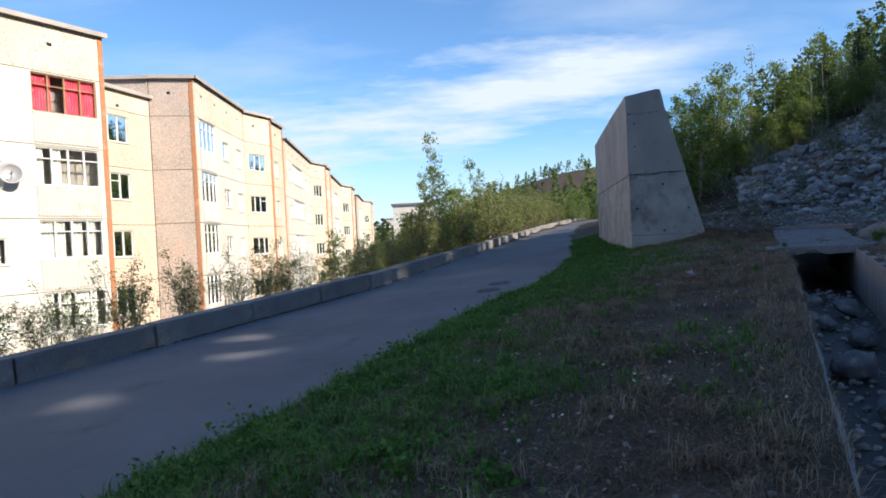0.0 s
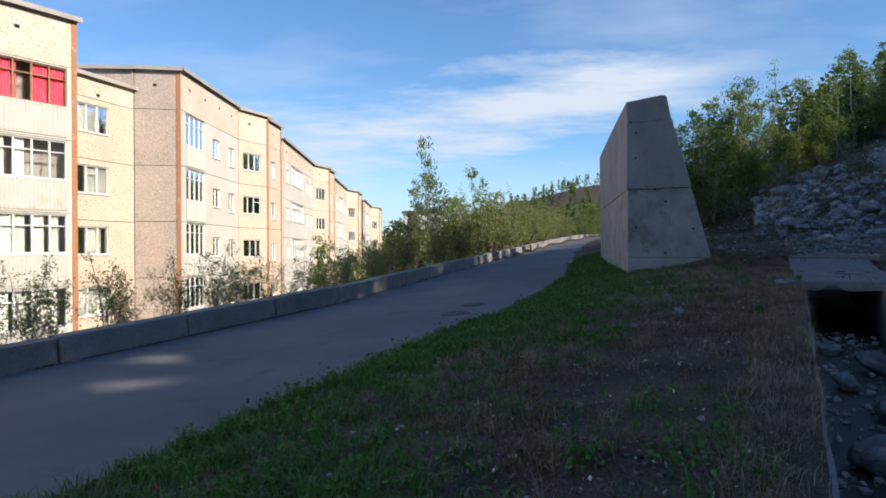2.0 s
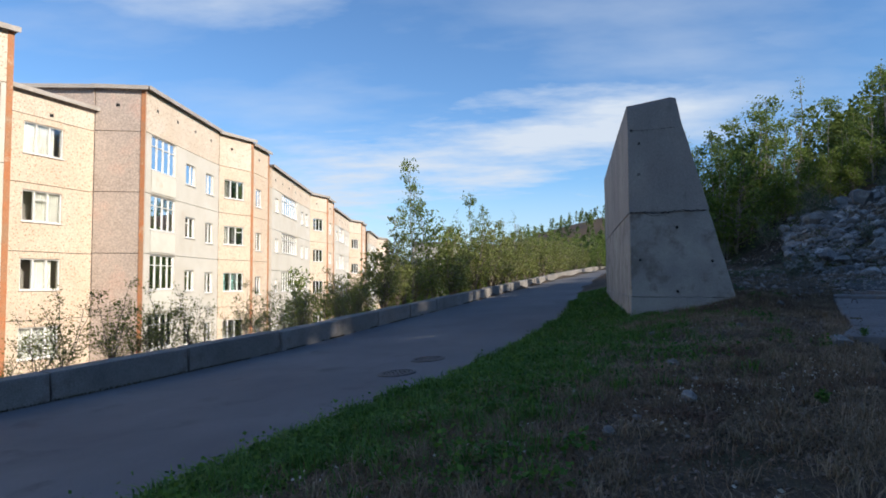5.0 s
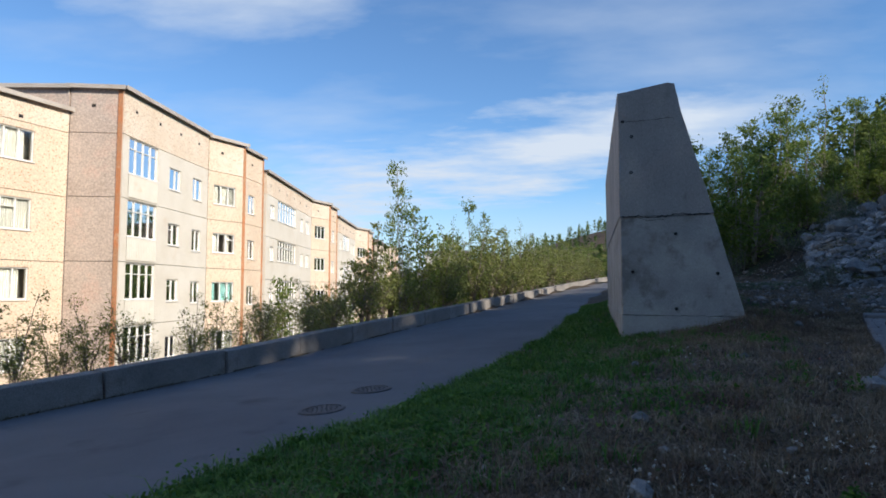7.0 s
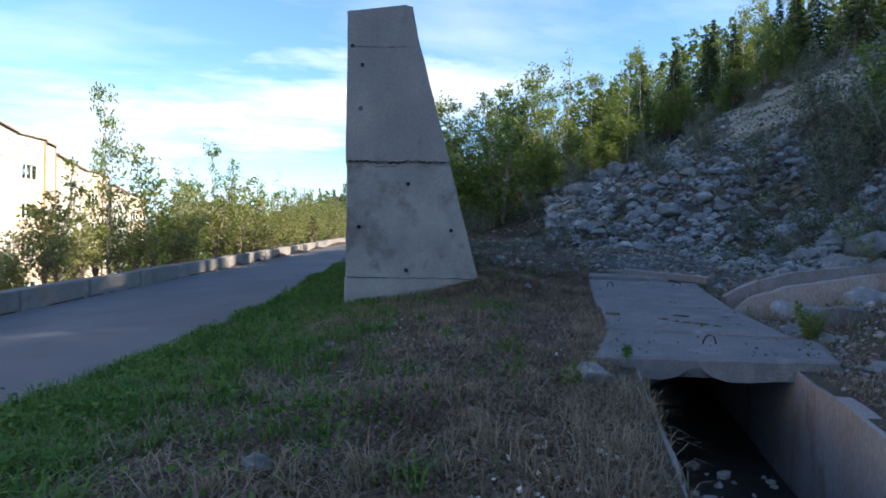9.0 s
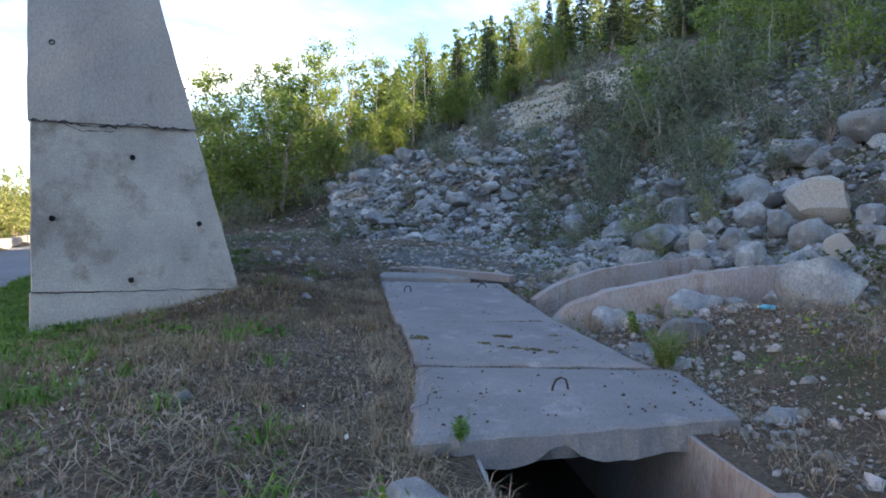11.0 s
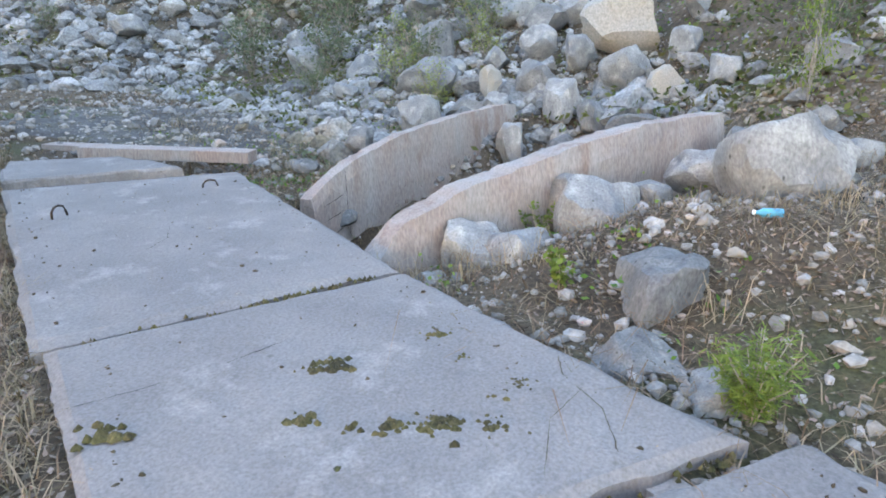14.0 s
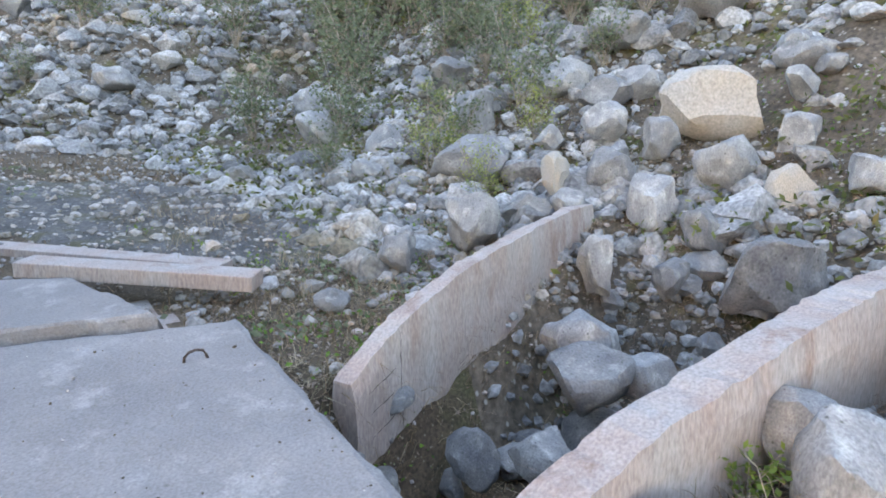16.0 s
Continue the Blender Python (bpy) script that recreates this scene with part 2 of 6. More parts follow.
M_COVER = surface("worn cast iron cover", (0.1, 0.097, 0.1), (0.14, 0.13, 0.13), 6, (0.09, 0.07, 0.062), 5, 0.58, 0.3, 90, 0.75, 0.4, 60, metal=0.2)
M_DARK = surface("dark hollow", (0.02, 0.02, 0.022), (0.03, 0.03, 0.032), 2, None, 1, 1, 0.1, 30, 0.95, 0)
M_ROOM = surface("dim room wall", (0.3, 0.27, 0.24), (0.38, 0.34, 0.3), 0.5, None, 1, 1, 0.1, 30, 0.95, 0)
M_MOSS = surface("moss", (0.075, 0.057, 0.026), (0.125, 0.1, 0.036), 6, (0.05, 0.04, 0.02), 9, 0.5, 0.4, 90, 0.95, 0.8, 60, island=0.3)
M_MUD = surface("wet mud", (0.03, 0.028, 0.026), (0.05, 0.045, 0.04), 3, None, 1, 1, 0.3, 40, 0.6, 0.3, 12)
M_BEIGE = surface("beige pebbledash", (0.69, 0.58, 0.46), (0.74, 0.65, 0.54), 0.7, (0.64, 0.5, 0.38), 0.35, 0.56, 0.2, 14, 0.9, 0.4, 25,
                  speck=(0.5, 0.34, 0.22), speck_scale=8, speck_size=0.3)
M_ORANGE = surface("ochre pebbledash", (0.68, 0.55, 0.42), (0.73, 0.61, 0.48), 0.6, (0.64, 0.54, 0.44), 0.5, 0.56, 0.2, 14, 0.9, 0.4, 25,
                   speck=(0.48, 0.3, 0.19), speck_scale=8, speck_size=0.3)
M_CREAM = surface("cream painted panel", (0.64, 0.6, 0.52), (0.7, 0.67, 0.6), 0.6, (0.6, 0.52, 0.42), 0.5, 0.6, 0.08, 20, 0.85, 0.2, 20)
M_BROWN = surface("brown pebbledash", (0.47, 0.385, 0.33), (0.57, 0.48, 0.42), 0.8, (0.57, 0.42, 0.35), 0.4, 0.55, 0.25, 14, 0.95, 0.6, 20,
                  speck=(0.62, 0.53, 0.45), speck_scale=7, speck_size=0.33)
M_RUST = surface("rust-orange painted seam", (0.5, 0.2, 0.09), (0.42, 0.24, 0.14), 1.2, (0.55, 0.42, 0.3), 1.5, 0.58, 0.2, 20, 0.9, 0.2)
M_PROF = surface("white profiled sheet", (0.6, 0.58, 0.52), (0.66, 0.64, 0.58), 1.5, (0.55, 0.48, 0.38), 1.2, 0.6, 0.05, 30, 0.6, 0.05)
M_WHITE = surface("white window frame", (0.72, 0.72, 0.7), (0.8, 0.8, 0.78), 2, None, 1, 1, 0.05, 30, 0.5, 0)
M_WOODEN = surface("brown wooden frame", (0.3, 0.16, 0.08), (0.38, 0.22, 0.12), 3, None, 1, 1, 0.2, 40, 0.7, 0.1)
M_CURTAIN = surface("pale curtain", (0.6, 0.58, 0.52), (0.7, 0.68, 0.62), 4, None, 1, 1, 0.1, 30, 0.9, 0, each=0.3)
M_RED = surface("pink-red curtain", (0.6, 0.05, 0.09), (0.7, 0.09, 0.13), 3, None, 1, 1, 0.1, 30, 0.8, 0)
M_TEAL = surface("teal curtain", (0.25, 0.5, 0.48), (0.35, 0.58, 0.56), 3, None, 1, 1, 0.1, 30, 0.9, 0)
M_YELLOW = surface("amber sheet", (0.65, 0.42, 0.05), (0.7, 0.5, 0.1), 3, None, 1, 1, 0.1, 30, 0.8, 0)
M_ROOF = surface("roof sheet", (0.16, 0.15, 0.14), (0.22, 0.2, 0.19), 1, None, 1, 1, 0.2, 30, 0.8, 0.1)
M_TRIM = surface("roof edge flashing", (0.4, 0.36, 0.32), (0.5, 0.46, 0.42), 1, None, 1, 1, 0.1, 30, 0.6, 0)
M_BLUE = surface("blue plastic", (0.03, 0.3, 0.45), (0.06, 0.38, 0.54), 8, None, 1, 1, 0.1, 30, 0.35, 0)
M_FAR_HILL = surface("wooded hillside", (0.05, 0.085, 0.03), (0.09, 0.12, 0.04), 0.02, None, 1, 1, 0.3, 0.6, 0.95, 0)
M_STEEL = surface("galvanised steel", (0.3, 0.3, 0.31), (0.36, 0.36, 0.37), 2, None, 1, 1, 0.1, 30, 0.6, 0, metal=0.6)

M_GLASS = bpy.data.materials.new("window glass")
M_GLASS.use_nodes = True
gb = M_GLASS.node_tree.nodes["Principled BSDF"]
gb.inputs["Base Color"].default_value = (0.8, 0.85, 0.88, 1)
gb.inputs["Roughness"].default_value = 0.02
gb.inputs["Transmission Weight"].default_value = 1.0
gb.inputs["IOR"].default_value = 1.45

# ---- plan ----
AX, AY = 0.47, 0.883      # the drain channel's way in the plan


def along(x, y):
    return AX * x + AY * y


def across(x, y):
    return AY * x - AX * y


def plan(u, n):
    return (AX * u + AY * n, AY * u - AX * n)


def smooth(a, b, v):
    t = np.clip((v - a) / (b - a), 0, 1)
    return t * t * (3 - 2 * t)


EDGE_Y = [-60, -10, 5.0, 7.3, 9.0, 12.2, 15.4, 17.4, 20.8, 24.5, 28.0, 46.0, 54.0, 75.0, 90, 110]
EDGE_X = [-25, -9.5, -2.77, -1.7, -1.09, 0.36, 1.96, 2.88, 4.0, 4.95, 5.8, 9.6, 11.5, 17.2, 23, 33]
KERB_Y = [-60, 0.0, 10.8, 12.3, 14.0, 18.0, 21.5, 34.0, 53.0, 65.0, 72.7, 90, 110]
KERB_X = [-45, -13.5, -7.95, -7.2, -6.2, -4.15, -2.5, 1.2, 6.6, 10.0, 12.4, 18.5, 28]
FOOT_Y = [-80, -20, 0, 13.5, 18, 22, 27, 29, 31, 34, 40, 50, 60, 75, 120, 300]
FOOT_X = [-35, -6.5, 4.2, 11.4, 13.6, 15.6, 17.6, 16.9, 15.4, 14.8, 14.8, 16, 18, 24, 45, 130]
BENCH_U = [-12, 6.5, 10.7, 13.6, 16.4, 20, 24.5, 28.3, 38, 45]
BENCH_Z = [-0.65, 0.43, 0.67, 0.84, 0.97, 1.1, 1.2, 1.7, 2.3, 2.66]
WAVES = [(RNG.uniform(0.4, 1.0) * f, RNG.uniform(0, 6.28), RNG.uniform(0, 6.28), f) for f in (0.35, 0.6, 0.9, 1.4, 2.1, 3.1, 4.3) for _ in range(2)]


def edge_x(y):
    return np.interp(y, EDGE_Y, EDGE_X)


def kerb_x(y):
    return np.interp(y, KERB_Y, KERB_X)


def ripple(x, y):
    z = 0
    for k, a, p, f in WAVES:
        z = z + np.sin(f * (x * math.cos(a) + y * math.sin(a)) * 1.6 + p) / (1 + f)
    return z / 4.0


def road_z(x, y):
    return -0.23 + 0.0796 * x + 0.022 * np.minimum(y, 90)


def hill_d(x, y):
    return (x - np.interp(y, FOOT_Y, FOOT_X)) * 0.9


def ground_z(x, y):
    x, y = np.asarray(x, float), np.asarray(y, float)
    r = road_z(np.clip(x, -30, 40), y)
    d = (x - edge_x(y)) * 0.9
    rip = ripple(x, y)
    z = r - 0.08 + 0.13 * smooth(-0.35, 0.3, d + 0.35 * rip)
    bench = np.interp(along(x, y), BENCH_U, BENCH_Z)
    n = across(x, y)
    quiet = 1 - 0.85 * smooth(-0.6, 0.1, n) * smooth(2.9, 2.1, n) * (along(x, y) < 27)
    z = z + (bench - 0.05 - r) * smooth(0.0, 4.4, d) + 0.085 * rip * smooth(0.2, 1.2, d) * quiet
    u = along(x, y)
    z = z + 0.42 * smooth(2.2, 3.9, n) * smooth(21.5, 18.5, u) * smooth(-4, 6, u)
    dd = np.maximum(hill_d(x, y), 0)
    # raised out of view at low y so that the ridge shades road and wall
    steep = 0.2 + 0.88 * smooth(36, 10, y)
    hill = np.where(dd < 6, 0.06 * dd ** 2, 2.16 + 0.62 * (np.minimum(dd, 21) - 6) + steep * np.clip(dd - 21, 0, 22))
    bank = (0.67 * (np.sqrt(np.minimum(dd, 4.2) ** 2 + 0.3) - 0.55) + 0.33 * np.clip(dd - 4.2, 0, 14)) * smooth(24, 31, y) * smooth(66, 50, y)
    hill = np.maximum(hill, bank)
    z = z + hill + rip * np.clip(dd, 0, 8) * 0.05
    k = (kerb_x(y) - x) * 0.9
    deep = -3.4 + 0.02 * np.clip(y - 30, 0, 100)
    z = np.where(k > 0.2, deep + (r + 0.3 - deep) * (1 - smooth(1.0, 7.0, k)) + 0.1 * rip, z)
    far = np.hypot(x - 110, (y - 420) * 0.8)
    z = z + 0.4 * np.exp(-((x - 8.9) ** 2 + (y - 20.3) ** 2) / 0.9)
    beside = np.clip(((x - 11.6) * 2.9 - (y - 16.9) * 1.5) / 10.7, 0, 1)
    z = z - 0.17 * np.exp(-np.hypot(x - 11.6 - 2.9 * beside, y - 16.9 + 1.5 * beside) ** 2 / 0.2)
    return z + 44 * np.exp(-(far / 105) ** 2) + 30 * np.exp(-(np.hypot(x + 420, y - 900) / 220) ** 2)


SCREE = [(12.5, 8), (13.6, 13), (12.6, 15.8), (14.5, 19.5), (15.8, 23), (17.6, 27), (16.9, 29), (15.2, 31.2), (16.8, 35), (19, 39.5), (24, 42.5), (29, 43.5), (33, 40.5), (37, 38), (37, 28),
         (36, 18), (34, 8)]


def in_scree(x, y):
    """True inside the outline of the bare stony slope."""
    x, y = np.asarray(x, float), np.asarray(y, float)
    odd = np.zeros(np.broadcast(x, y).shape, bool)
    for (x0, y0), (x1, y1) in zip(SCREE, SCREE[1:] + SCREE[:1]):
        if y0 != y1:
            odd ^= ((y0 > y) != (y1 > y)) & (x < (x1 - x0) * (y - y0) / (y1 - y0) + x0)
    return odd


def sandy(x, y):
    """How bare and sandy the upper bank is at a place, 0 to 1."""
    return smooth(1.15, 0.75, np.hypot((x - 30.5) / 3.4, (y - 35.0) / 5.5) + 0.5 * ripple(x, y))


def mesh_object(name, verts, faces, material, parent=None, label="", even=False):
    me = bpy.data.meshes.new(name)
    me.from_pydata(np.asarray(verts, float).tolist(), [], faces.tolist() if isinstance(faces, np.ndarray) else faces)
    me.update()
    me.materials.append(material)
    if even:
        me.polygons.foreach_set("use_smooth", [True] * len(me.polygons))
    ob = new(name, me)
    if parent:
        ob.parent = parent
    if label:
        ob["label"] = label
    return ob


def part(name, bm, material, parent, label="", even=False):
    """Links a bmesh as one mesh object under a thing or a part."""
    me = bpy.data.meshes.new(name)
    bm.to_mesh(me)
    bm.free()
    me.materials.append(material)
    if even:
        me.polygons.foreach_set("use_smooth", [True] * len(me.polygons))
    ob = new(name, me)
    if parent:
        ob.parent = parent
    if label:
        ob["label"] = label
    return ob


def grid_faces(nu, nv, keep=None):
    return [(i * nv + j, i * nv + j + 1, (i + 1) * nv + j + 1, (i + 1) * nv + j)
            for i in range(nu - 1) for j in range(nv - 1) if keep is None or keep(i, j)]


def spread(fine_a, fine_b, step, bottom, top):
    mid = list(np.arange(fine_a, fine_b + 1e-6, step))
    up, down, s = [fine_b], [fine_a], step
    while up[-1] < top:
        s *= 1.22
        up.append(up[-1] + s)
    s = step
    while down[-1] > bottom:
        s *= 1.22
        down.append(down[-1] - s)
    return np.array(down[:0:-1] + mid + up[1:])


BOX_FACES = [(0, 1, 3, 2), (4, 6, 7, 5), (0, 4, 5, 1), (2, 3, 7, 6), (0, 2, 6, 4), (1, 5, 7, 3)]


def boxes(spans, place):
    """Verts and faces of boxes (a0, a1, b0, b1, c0, c1), each corner put in place by place(a, b, c)."""
    v, f = [], []
    for a0, a1, b0, b1, c0, c1 in spans:
        k = len(v)
        v += [place(a, b, c) for a in (a0, a1) for b in (b0, b1) for c in (c0, c1)]
        f += [tuple(k + i for i in q) for q in BOX_FACES]
    return v, f


def lattice(sc, zc, solid, o0, o1, place):
    """A sheet from o0 to o1 deep, cut on lines sc and zc; solid(i, j) tells which cells are filled. One closed mesh."""
    v, f, at = [], [], {}

    def corner(i, j, o):
        if (i, j, o) not in at:
            at[(i, j, o)] = len(v)
            v.append(place(sc[i], o1 if o else o0, zc[j]))
        return at[(i, j, o)]

    ok = {(i, j) for i in range(len(sc) - 1) for j in range(len(zc) - 1) if solid(i, j)}
    for i, j in ok:
        q = [(i, j), (i + 1, j), (i + 1, j + 1), (i, j + 1)]
        f.append(tuple(corner(*c, 1) for c in q))
        f.append(tuple(corner(*c, 0) for c in q[::-1]))
        for (di, dj), (a, b) in (((0, -1), (0, 1)), ((1, 0), (1, 2)), ((0, 1), (2, 3)), ((-1, 0), (3, 0))):
            if (i + di, j + dj) not in ok:
                f.append((corner(*q[b], 1), corner(*q[a], 1), corner(*q[a], 0), corner(*q[b], 0)))
    return v, f


def tube(points, radii, sides=6):
    """A tapering tube round a line of points."""
    pts = [Vector(p) for p in points]
    v, f = [], []
    for i, p in enumerate(pts):
        way = (pts[min(i + 1, len(pts) - 1)] - pts[max(i - 1, 0)]).normalized()
        a = way.orthogonal().normalized()
        b = way.cross(a)
        for k in range(sides):
            t = 2 * math.pi * k / sides
            v.append(tuple(p + (a * math.cos(t) + b * math.sin(t)) * radii[i]))
    for i in range(len(pts) - 1):
        for k in range(sides):
            f.append((i * sides + k, i * sides + (k + 1) % sides, (i + 1) * sides + (k + 1) % sides, (i + 1) * sides + k))
    n = (len(pts) - 1) * sides
    f += [tuple(range(sides))[::-1], tuple(n + k for k in range(sides))]
    return v, f


def joined(pieces):
    v, f = [], []
    for pv, pf in pieces:
        k = len(v)
        v += list(pv)
        f += [tuple(k + i for i in q) for q in pf]
    return v, f


def leaf_quads(centres, size, rng, droop=0.0, narrow=0.55):
    """One small folded diamond for each centre, turned at random."""
    c = np.asarray(centres, float)
    n = len(c)
    a = rng.normal(size=(n, 3))
    a[:, 2] = a[:, 2] * 0.7 - droop
    a /= np.linalg.norm(a, axis=1, keepdims=True)
    b = np.cross(a, rng.normal(size=(n, 3)))
    b /= np.linalg.norm(b, axis=1, keepdims=True)
    s = (size * rng.uniform(0.6, 1.3, n))[:, None]
    v = np.stack([c - a * s * 0.5, c + b * s * 0.5 * narrow, c + a * s * 0.5, c - b * s * 0.5 * narrow], 1).reshape(-1, 3)
    return v, np.arange(4 * n).reshape(n, 4)


# ---- ground, road, channel ----
def worn_box(lx, ly, lz, seed, bevel=0.03, cuts=3, amount=0.012):
    """A box from z = 0 up, centred in the plan, with worn, bevelled edges."""
    bm = bmesh.new()
    bmesh.ops.create_cube(bm, size=1.0)
    for v in bm.verts:
        v.co = Vector((v.co.x * lx, v.co.y * ly, (v.co.z + 0.5) * lz))
    bmesh.ops.bevel(bm, geom=bm.edges[:], offset=bevel, segments=2, profile=0.6, affect="EDGES")
    if cuts:
        bmesh.ops.subdivide_edges(bm, edges=[e for e in bm.edges if e.calc_length() > 0.25], cuts=cuts, use_grid_fill=True)
    for v in bm.verts:
        v.co += noise.noise_vector(v.co * 3.0 + Vector((seed * 7.3, 0, 0))) * amount
    return bm


CH_L, CH_R, CH_END = 0.32, 1.66, 24.6
us = spread(-2.0, 46.0, 0.28, -2500, 2500)
ns = spread(-15.0, 26.0, 0.28, -2500, 2500)
ns[np.argmin(abs(ns - CH_L))], ns[np.argmin(abs(ns - CH_R))] = CH_L, CH_R
gu, gn = np.meshgrid(us, ns, indexing="ij")
gx, gy = plan(gu, gn)
ditch = [(12.0, 17.9), (15.9, 16.6)]


def in_ditch(x, y):
    """How deep the ditch between the wing walls is at a place, 0 to 1."""
    (x0, y0), (x1, y1) = ditch
    dx_, dy_ = x1 - x0, y1 - y0
    s = ((x - x0) * dx_ + (y - y0) * dy_) / (dx_ ** 2 + dy_ ** 2)
    o = np.abs((x - x0) * dy_ - (y - y0) * dx_) / math.hypot(dx_, dy_)
    wide = 0.6 + 0.55 * np.clip(s, 0, 1)
    return smooth(wide + 0.3, wide - 0.25, o) * smooth(-0.3, 0.0, s) * smooth(1.2, 0.7, s)


gz = ground_z(gx, gy) - 1.0 * in_ditch(gx, gy)
ground = mesh_object("ground", np.stack([gx, gy, gz], -1).reshape(-1, 3),
                     grid_faces(len(us), len(ns), lambda i, j: not (us[i] < CH_END and CH_L - 0.01 <= ns[j] < CH_R - 0.01)), M_SOIL, even=True)
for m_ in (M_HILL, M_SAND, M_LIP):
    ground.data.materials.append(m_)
fc = [p.center for p in ground.data.polygons]
fx, fy = np.array([c.x for c in fc]), np.array([c.y for c in fc])
on_hill = (hill_d(fx, fy) + 0.6 * ripple(fx, fy) > 0.1) & (fy < 60)
kinds = on_hill.astype(int)
kinds[in_scree(fx, fy) & (sandy(fx, fy) > 0.5)] = 2
# darker ground colour on the hillside outside the scree outline
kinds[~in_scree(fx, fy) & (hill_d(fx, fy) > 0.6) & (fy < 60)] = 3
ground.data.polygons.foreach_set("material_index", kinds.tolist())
tagged(ground, "sloping brown soil with dry grass, moss and stones", "ground", kind="structure")

sv = []
for i in range(13):
    for k in range(72):
        a = 2 * math.pi * k / 72
        r = i / 12 * (1 + 0.3 * noise.noise(Vector((math.cos(a) * 1.6, math.sin(a) * 1.6, 3.0))) + 0.12 * noise.noise(Vector((math.cos(a) * 6, math.sin(a) * 6, 1.0))))
        x, y = 14.7 + 1.5 * r * math.cos(a) - 0.5 * r * math.sin(a), 22.9 + 2.7 * r * math.sin(a)
        sv.append((x, y, float(ground_z(x, y)) + (0.035 if i < 12 else -0.04)))
tagged(mesh_object("wet_silt", sv, [(i * 72 + k, (i + 1) * 72 + k, (i + 1) * 72 + (k + 1) % 72, i * 72 + (k + 1) % 72) for i in range(12) for k in range(72)], M_SILT, even=True),
       "dark wet silt in a shallow hollow", "silt", kind="stuff")

ry = np.concatenate([np.arange(-40, 60, 1.0), np.arange(60, 105, 2.0)])
rv = []
for y in ry:
    a, b = kerb_x(y) - 0.2, edge_x(y) + 0.7
    for k in range(9):
        x = a + (b - a) * k / 8
        rv.append((x, y, road_z(x, y)))
road = tagged(mesh_object("road", rv, grid_faces(len(ry), 9), M_ROAD), "worn blue-grey asphalt road climbing between kerb and verge", "road",
              kind="structure")

channel = tagged(new("drain_channel"), "open concrete drain channel with stained walls and muddy floor", "channel", kind="structure")
cu = np.arange(-6, CH_END + 0.1, 0.6)


def channel_part(name, section, material, label=""):
    v = []
    for u in cu:
        top = float(np.interp(u, BENCH_U, BENCH_Z)) - 0.03
        for n, dz_ in section:
            x, y = plan(u, n + 0.012 * math.sin(u * 3.1 + n))
            v.append((x, y, top + dz_ + 0.015 * math.sin(u * 5.3) * (dz_ > -0.5)))
    s = len(section)
    f = [(i * s + j, i * s + (j + 1) % s, (i + 1) * s + (j + 1) % s, (i + 1) * s + j) for i in range(len(cu) - 1) for j in range(s)]
    f += [tuple(range(s))[::-1], tuple((len(cu) - 1) * s + j for j in range(s))]
    return mesh_object(name, v, f, material, channel, label)


channel_part("channel_wall", [(CH_L + 0.03, 0.0), (CH_L + 0.03, -1.2), (CH_L - 0.17, -1.2), (CH_L - 0.17, 0.0)], M_CONC, "crumbling grey concrete channel wall")
channel_part("channel_wall", [(CH_R + 0.1, 0.02), (CH_R + 0.1, -1.2), (CH_R - 0.03, -1.2), (CH_R - 0.03, 0.02)], M_PINK, "smooth rust-stained concrete channel wall")
ex, ey = plan(CH_END - 0.05, 1.0)
end_wall = worn_box(1.9, 0.3, 1.5, 9, 0.02, 2)
end_ob = part("end_wall", end_wall, M_CONC, channel)
end_ob.matrix_basis = pose(ex, ey, -0.3, 0, 0, math.degrees(math.atan2(-AX, AY)))
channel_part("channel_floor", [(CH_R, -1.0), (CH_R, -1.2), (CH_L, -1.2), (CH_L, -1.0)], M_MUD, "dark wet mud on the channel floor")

# ---- kerb wall of long blocks ----
kerb = tagged(new("kerb_wall"), "low wall of grey concrete blocks edging the road", "kerb", kind="structure")
block_meshes = []
for k in range(3):
    ob = part("block", worn_box(0.42, 2.86, 1.25, k, 0.03, 3, 0.014), M_KERB, kerb)
    block_meshes.append(ob.data)
    bpy.data.objects.remove(ob)
kpts = np.array([(kerb_x(y), y) for y in np.arange(-12, 104, 0.25)])
klen = np.concatenate([[0], np.cumsum(np.hypot(*np.diff(kpts, axis=0).T))])
first = float(np.interp(18.85, kpts[:, 1], klen)) % 2.9
for i, s in enumerate(np.arange(first + 1.45, klen[-1] - 1.5, 2.9)):
    p, q = [(float(np.interp(s + o, klen, kpts[:, 0])), float(np.interp(s + o, klen, kpts[:, 1]))) for o in (-1.4, 1.4)]
    zp, zq = float(road_z(*p)), float(road_z(*q))
    ob = new("block", block_meshes[i % 3])
    ob.parent = kerb
    way = math.degrees(math.atan2(p[0] - q[0], q[1] - p[1]))
    lift = math.degrees(math.atan2(zq - zp, math.hypot(q[0] - p[0], q[1] - p[1])))
    mx, my = (p[0] + q[0]) / 2, (p[1] + q[1]) / 2
    side = 0.2 + RNG.uniform(-0.025, 0.025)
    ob.matrix_basis = pose(mx - side * math.cos(radians(way)), my - side * math.sin(radians(way)), (zp + zq) / 2 - 0.73 + RNG.uniform(-0.02, 0.02),
                           lift, 0, way + RNG.uniform(-0.5, 0.5))


